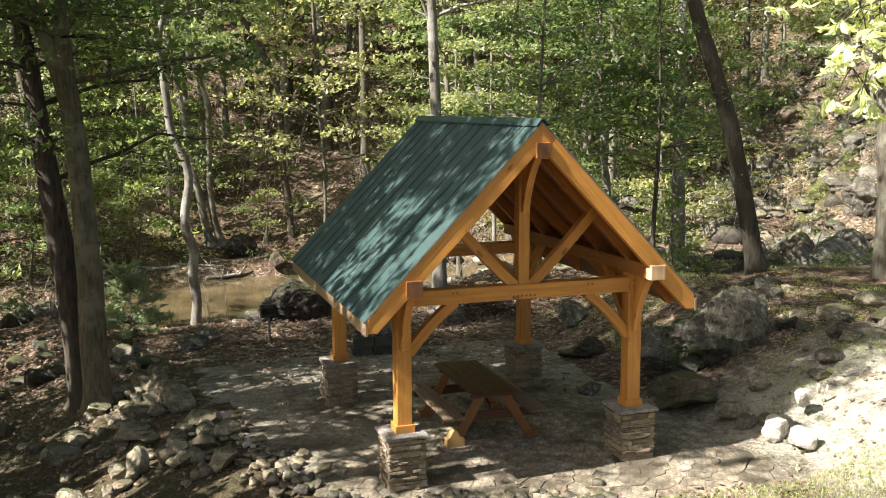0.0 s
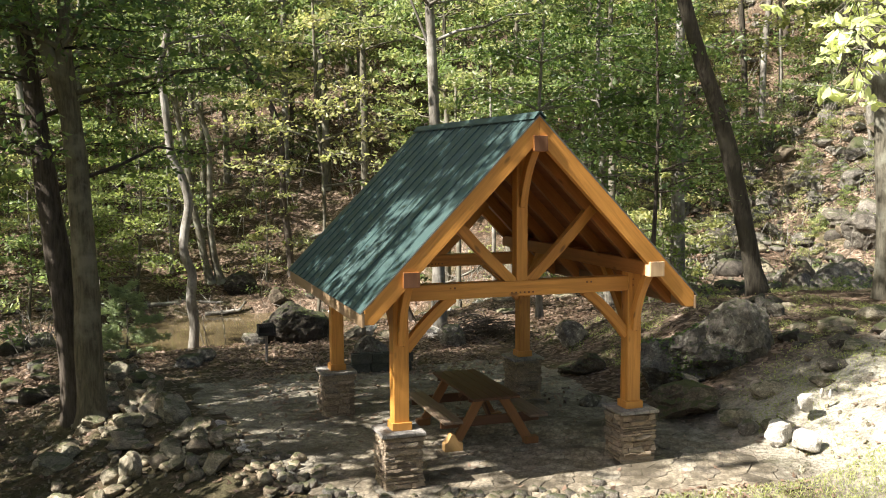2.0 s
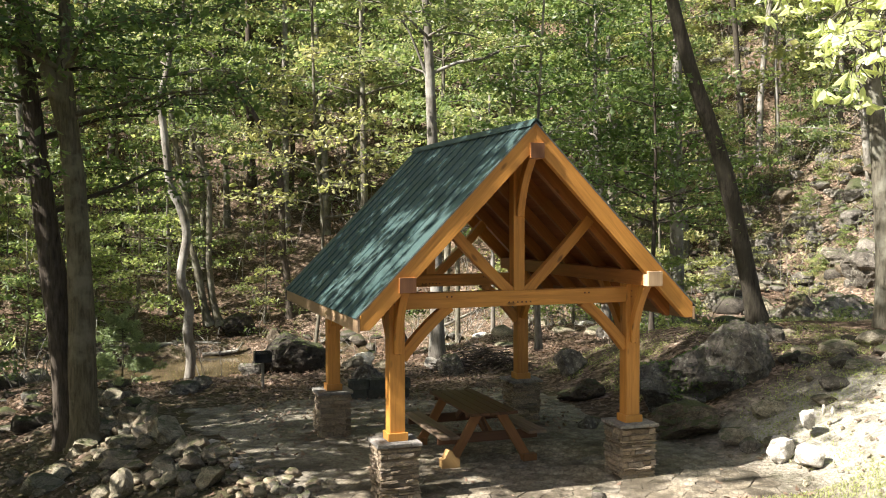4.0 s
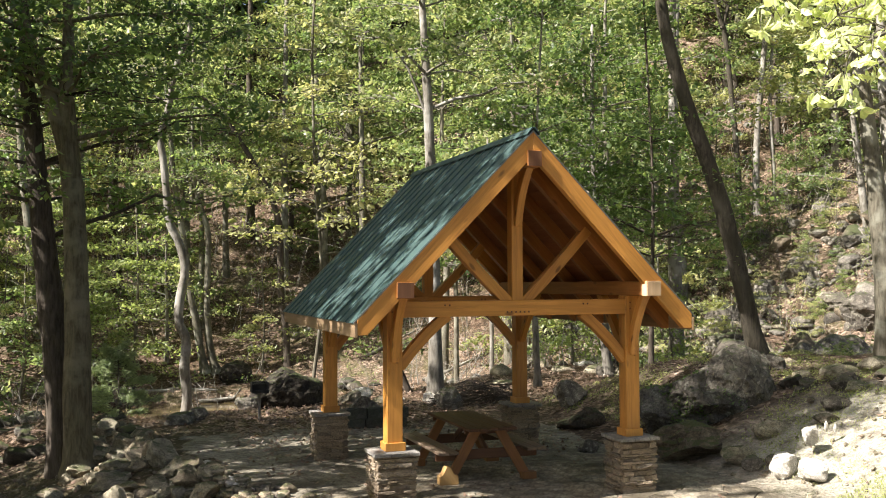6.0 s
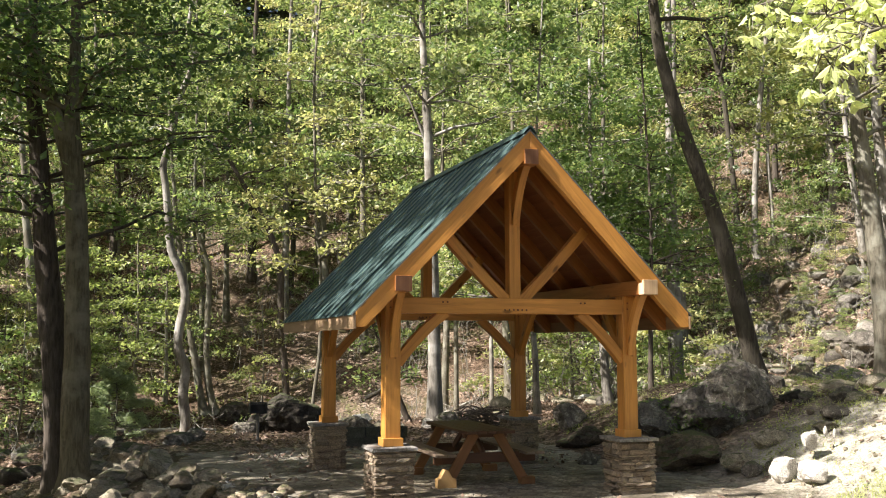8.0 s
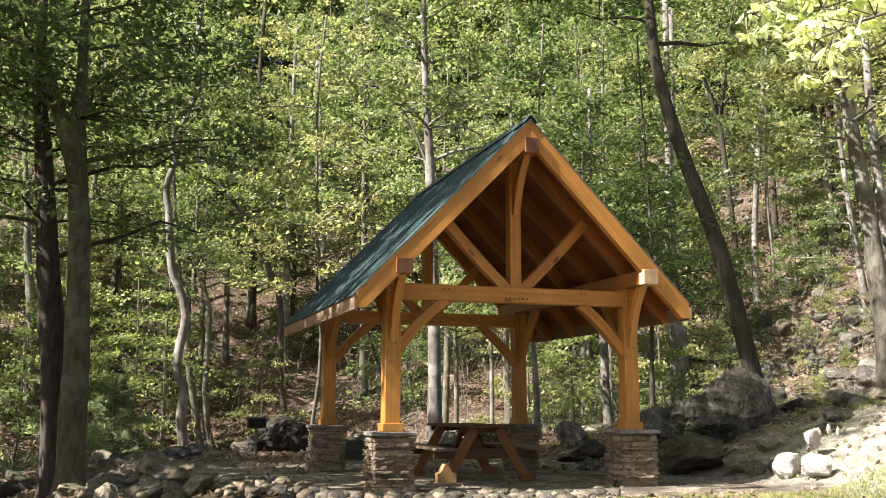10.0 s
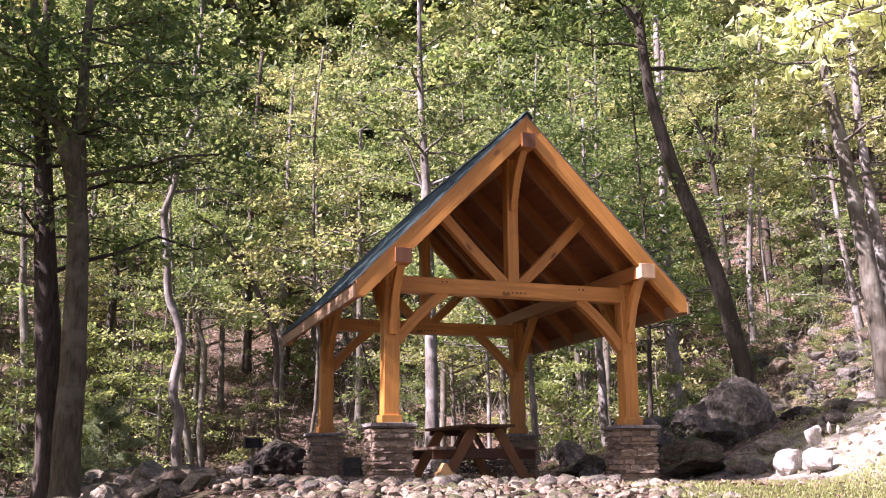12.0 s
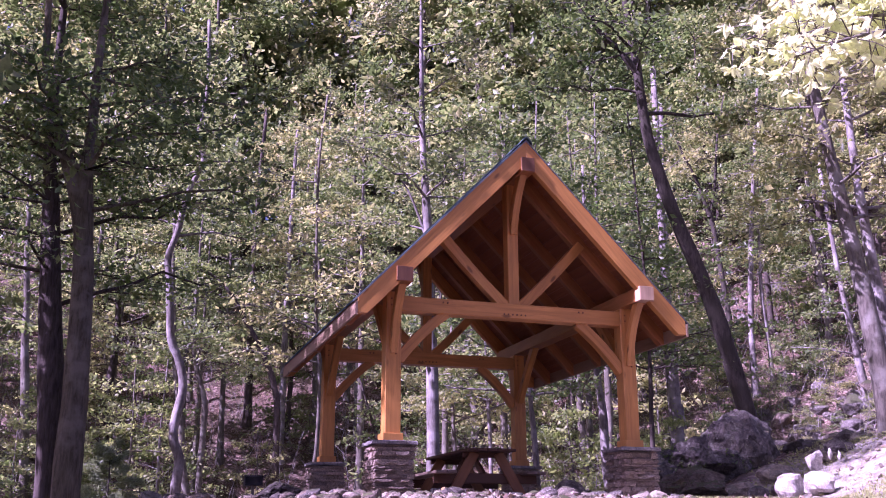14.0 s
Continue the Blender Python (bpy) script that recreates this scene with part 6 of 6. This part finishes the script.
def ivy():
    """Small dark leaves clinging to the boulders' shaded side."""
    rng = np.random.default_rng(15)
    c = []
    for ob in bpy.data.objects:
        if ob.name.startswith("boulder") and 3.9 < ob.matrix_world.translation.x < 5.0 and 2.4 < ob.matrix_world.translation.y < 4.0:
            for v in ob.data.vertices:
                p = ob.matrix_world @ v.co
                if p.z > 0.35 and noise.noise(p * 1.6) > 0.02 and rng.random() < 0.75:
                    c.append(np.array(p) + rng.normal(0, 0.012, 3))
    c = np.array(c)
    ob = new("ivy", leaves_mesh("ivy", c, rng.uniform(0.04, 0.09, len(c)), LEAF_DEEP, rng, 0.6, 0.3, 0.8))
    tagged(ob, "dark green ivy creeping over the large boulder", "ivy", kind="stuff")


def dead_stalks():
    """Thin bare stems standing in loose groups on the slopes."""
    rng = np.random.default_rng(18)
    verts, faces = [], []
    rr = random.Random(18)
    for k in range(430):
        d, a = rng.uniform(27, 64), np.radians(rng.uniform(-6, 43))
        px, py = -4.9 + d * np.sin(a), -11.6 + d * np.cos(a)
        if abs(py - creek_y(px)) < creek_half(px) + 0.6 or (px < 7 and py < 13) or (px > 9 and py < 17 and rng.random() < 0.85) or (-4 < px < 6 and py < 42 and rng.random() < 0.6):
            continue
        for _ in range(rr.randint(2, 6)):
            x, y = px + rr.gauss(0, 0.35), py + rr.gauss(0, 0.35)
            h, lx, ly = rr.uniform(0.4, 1.8) * (1.0 if d < 42 else 1.9), rr.gauss(0, 0.3), rr.gauss(0, 0.3)
            p = Vector((x, y, ground_at(x, y) - 0.05))
            top = p + Vector((lx * h, ly * h, h))
            midp = (p + top) / 2 + Vector((rr.gauss(0, 0.08), rr.gauss(0, 0.08), 0))
            tube(verts, faces, [p, midp, top], [0.016, 0.011, 0.005], 4)
            for _ in range(4):
                q = midp.lerp(top, rr.random())
                tube(verts, faces, [q, q + Vector((rr.gauss(0, 0.3), rr.gauss(0, 0.3), rr.uniform(0.1, 0.4))) * h * 0.6], [0.007, 0.003], 3)
    ob = new("dead_stems", data_mesh("dead_stems", verts, faces, BARK_PALE, True))
    tagged(ob, "thin bare grey stems standing on the wooded slope", "dead stems", kind="stuff")


fallen_leaves()
dead_stalks()
ivy()
grass()
weeds()
undergrowth()
gravel()


# heap of cut branches behind the pavilion
def brush_pile():
    rr = random.Random(21)
    bx, by = 3.0, 9.4
    t = new("brush_pile")
    t.location = (bx, by, ground_at(bx, by))
    tagged(t, "heap of dark cut branches behind the pavilion", "brush pile", kind="stuff")
    verts, faces = [], []
    for _ in range(260):
        a = rr.uniform(0, 6.28)
        px, py = rr.gauss(0, 0.62), rr.gauss(0, 0.3)
        h = 0.50 * math.exp(-(px / 0.8) ** 2) * rr.random()
        ln = rr.uniform(0.3, 0.9)
        d = Vector((math.cos(a), math.sin(a) * 0.6, rr.uniform(-0.35, 0.45)))
        p = Vector((px, py, h))
        tube(verts, faces, [p - d * ln / 2, p + Vector((0, 0, rr.uniform(0, 0.1))), p + d * ln / 2], [rr.uniform(0.008, 0.02)] * 2 + [0.004], 4)
    part("branches", data_mesh("branches", verts, faces, BARK_DARK, True), BARK_DARK, t)


brush_pile()


# fallen logs on the hillside and along the creek
def fallen_log(ax, ay, bx, by, r, seed, lift=0.0):
    rr = random.Random(seed)
    t = thing("fallen_log", "bare weathered log lying on the forest floor", "log", (ax, ay, ground_at(ax, ay)))
    verts, faces = [], []
    n = 7
    pts = []
    for i in range(n):
        u = i / (n - 1)
        x, y = ax + (bx - ax) * u, ay + (by - ay) * u
        pts.append((x - ax + rr.gauss(0, 0.04), y - ay + rr.gauss(0, 0.04), ground_at(x, y) - ground_at(ax, ay) + r * 0.7 + lift * u))
    tube(verts, faces, pts, [r * (1.1 - 0.55 * i / (n - 1)) for i in range(n)], 8, rr, 0.12)
    for _ in range(4):
        q = Vector(pts[rr.randint(1, n - 2)])
        tube(verts, faces, [q, q + Vector((rr.gauss(0, 0.3), rr.gauss(0, 0.3), rr.uniform(0.1, 0.5)))], [r * 0.3, r * 0.1], 5)
    part("trunk", data_mesh("trunk", verts, faces, BARK_PALE, True), BARK_PALE, t)


for k, (ax, ay, bx, by, r, up) in enumerate(((-4.6, 27.3, -2.6, 27.7, 0.10, 0), (-5.9, 27.0, -4.0, 27.6, 0.08, 0.1), (-3.0, 28.4, -1.2, 27.3, 0.07, 0), (-2.0, 26.95, -0.3, 27.1, 0.09, 0), (7.0, 26.6, 9.2, 26.9, 0.08, 0.3), (-8.0, 30.0, -5.6, 31.2, 0.10, 0.2),
                                             (2.6, 33.0, 4.6, 33.8, 0.10, 0.0), (5.5, 30.2, 7.6, 30.0, 0.07, 0.5), (19.5, 22.0, 21.6, 23.5, 0.09, 0.1), (20.5, 18.6, 22.3, 18.2, 0.08, 0.2))):
    fallen_log(ax, ay, bx, by, r, 500 + k, up)


# young pine on the bank
def young_pine():
    rng = np.random.default_rng(31)
    rr = random.Random(31)
    x, y = -4.92, 10.4
    t = thing("young_pine", "small soft-needled pine on the bank", "pine", (x, y, ground_at(x, y) - 0.05))
    verts, faces = [], []
    tube(verts, faces, [(0, 0, 0), (0.04, 0, 0.7), (0.02, 0, 1.5)], [0.022, 0.016, 0.006], 6)
    c, az = [], []
    for k in range(40):
        z0 = 0.15 + 1.35 * k / 40
        a = k * 2.4 + rr.uniform(-0.5, 0.5)
        ln = 1.0 * (1.1 - z0 / 1.75) * rr.uniform(0.6, 1.15)
        e = np.array([math.cos(a) * ln, math.sin(a) * ln, z0 + rr.uniform(-0.05, 0.25)])
        s = np.array([0.02, 0, z0])
        tube(verts, faces, [s, (s + e) / 2 + np.array([0, 0, -0.03]), e], [0.008, 0.006, 0.003], 3)
        for q in rng.uniform(0.2, 1.0, 130) ** 0.7:
            c.append(s + (e - s) * q + rng.normal(0, 0.04, 3))
            az.append(a + rr.uniform(-1.3, 1.3))
    part("trunk", data_mesh("trunk", verts, faces, BARK_GREY, True), BARK_GREY, t)
    c = np.array(c)
    part("needles", leaves_mesh("needles", c, rng.uniform(0.09, 0.17, len(c)), NEEDLE, rng, 0.6, -0.1, 0.035, np.array(az)), NEEDLE, t)


young_pine()


# ---- piers and paving, stone by stone ----
for k, (cx, cy) in enumerate(((-1.66, 0.11), (1.66, 0.11), (-1.66, 3.88), (1.66, 3.88))):
    pier(cx, cy, 400 + k)


def clip_cell(poly, n, d):
    out = []
    for i, p in enumerate(poly):
        q = poly[(i + 1) % len(poly)]
        a, b = p[0] * n[0] + p[1] * n[1] - d, q[0] * n[0] + q[1] * n[1] - d
        if a <= 0:
            out.append(p)
        if a * b < 0:
            t = a / (a - b)
            out.append((p[0] + (q[0] - p[0]) * t, p[1] + (q[1] - p[1]) * t))
    return out


def on_paving(x, y):
    left = -2.75 - 0.17 * max(y, -1) + 0.15 * math.sin(y * 2.1)
    right = 3.35 + 0.25 * math.sin(y * 1.3) - 0.12 * max(0, y - 2)
    if y < -0.6:
        right += (-0.6 - y) * 3.0
    return left < x < right and -1.75 + 0.1 * math.sin(x * 2) < y < 7.2 - 0.1 * abs(x)


def paving():
    rr = random.Random(55)
    base = thing("paving", "irregular tan flagstone paving with earth joints", "paving", (0, 0, PATIO), kind="structure")
    seeds = []
    tries = 0
    cells = {}
    while tries < 26000:
        tries += 1
        x, y = rr.uniform(-5, 7), rr.uniform(-2.2, 7.4)
        gap = (0.17 if rr.random() < 0.6 else 0.28) + (0.05 if y < 1.0 and x > -1.5 else 0.0)
        i, j = int(x // 0.4), int(y // 0.4)
        near = [p for u in (i - 1, i, i + 1) for w in (j - 1, j, j + 1) for p in cells.get((u, w), ())]
        if all((x - a) ** 2 + (y - b) ** 2 > gap * gap for a, b in near):
            seeds.append((x, y))
            cells.setdefault((i, j), []).append((x, y))
    count = 0
    bed = bmesh.new()
    joined = bmesh.new()
    order = sorted(seeds, key=lambda p: (p[0] - 0.2) ** 2 + (p[1] + 0.6) ** 2)
    for sx, sy in order:
        if not on_paving(sx, sy):
            continue
        poly = [(sx - 0.6, sy - 0.6), (sx + 0.6, sy - 0.6), (sx + 0.6, sy + 0.6), (sx - 0.6, sy + 0.6)]
        for ax, ay in seeds:
            if (ax, ay) == (sx, sy) or (ax - sx) ** 2 + (ay - sy) ** 2 > 1.7:
                continue
            nx, ny = ax - sx, ay - sy
            ln = math.hypot(nx, ny)
            nx, ny = nx / ln, ny / ln
            poly = clip_cell(poly, (nx, ny), (ax + sx) / 2 * nx + (ay + sy) / 2 * ny - 0.004)
            if len(poly) < 3:
                break
        if len(poly) < 3:
            continue
        bed.faces.new([bed.verts.new((sx + (p[0] - sx) * 1.08, sy + (p[1] - sy) * 1.08, 0.009)) for p in poly])
        pts = []
        for i, p in enumerate(poly):
            q = poly[(i + 1) % len(poly)]
            pts.append(Vector((p[0] - sx, p[1] - sy, 0)))
            if math.hypot(q[0] - p[0], q[1] - p[1]) > 0.14:
                pts.append(Vector(((p[0] + q[0]) / 2 - sx + rr.uniform(-0.012, 0.012), (p[1] + q[1]) / 2 - sy + rr.uniform(-0.012, 0.012), 0)))
        h, tx, ty = rr.uniform(0.014, 0.020), rr.uniform(-0.012, 0.012), rr.uniform(-0.012, 0.012)
        verts = [(p.x, p.y, -0.03) for p in pts]
        verts += [(p.x * 0.99, p.y * 0.99, h - 0.006 + p.x * tx + p.y * ty) for p in pts]
        verts += [(p.x * 0.965, p.y * 0.965, h + p.x * tx + p.y * ty + rr.uniform(-0.002, 0.002)) for p in pts]
        n = len(pts)
        faces = [(i, (i + 1) % n, n + (i + 1) % n, n + i) for i in range(n)] + [(n + i, n + (i + 1) % n, 2 * n + (i + 1) % n, 2 * n + i) for i in range(n)] + [tuple(2 * n + i for i in range(n))]
        if count < 300:
            part("flagstone", data_mesh("flagstone", verts, faces, FLAG), FLAG, base, m=Matrix.Translation((sx, sy, 0)))
        else:
            vs = [joined.verts.new((v[0] + sx, v[1] + sy, v[2])) for v in verts]
            for f in faces:
                joined.faces.new([vs[i] for i in f])
        count += 1
    part("joint_bed", bed, GRIT, base, "sandy grit between the flagstones")
    rest = part("flagstones", joined, FLAG, base)
    rest["kind"] = "stuff"


paving()
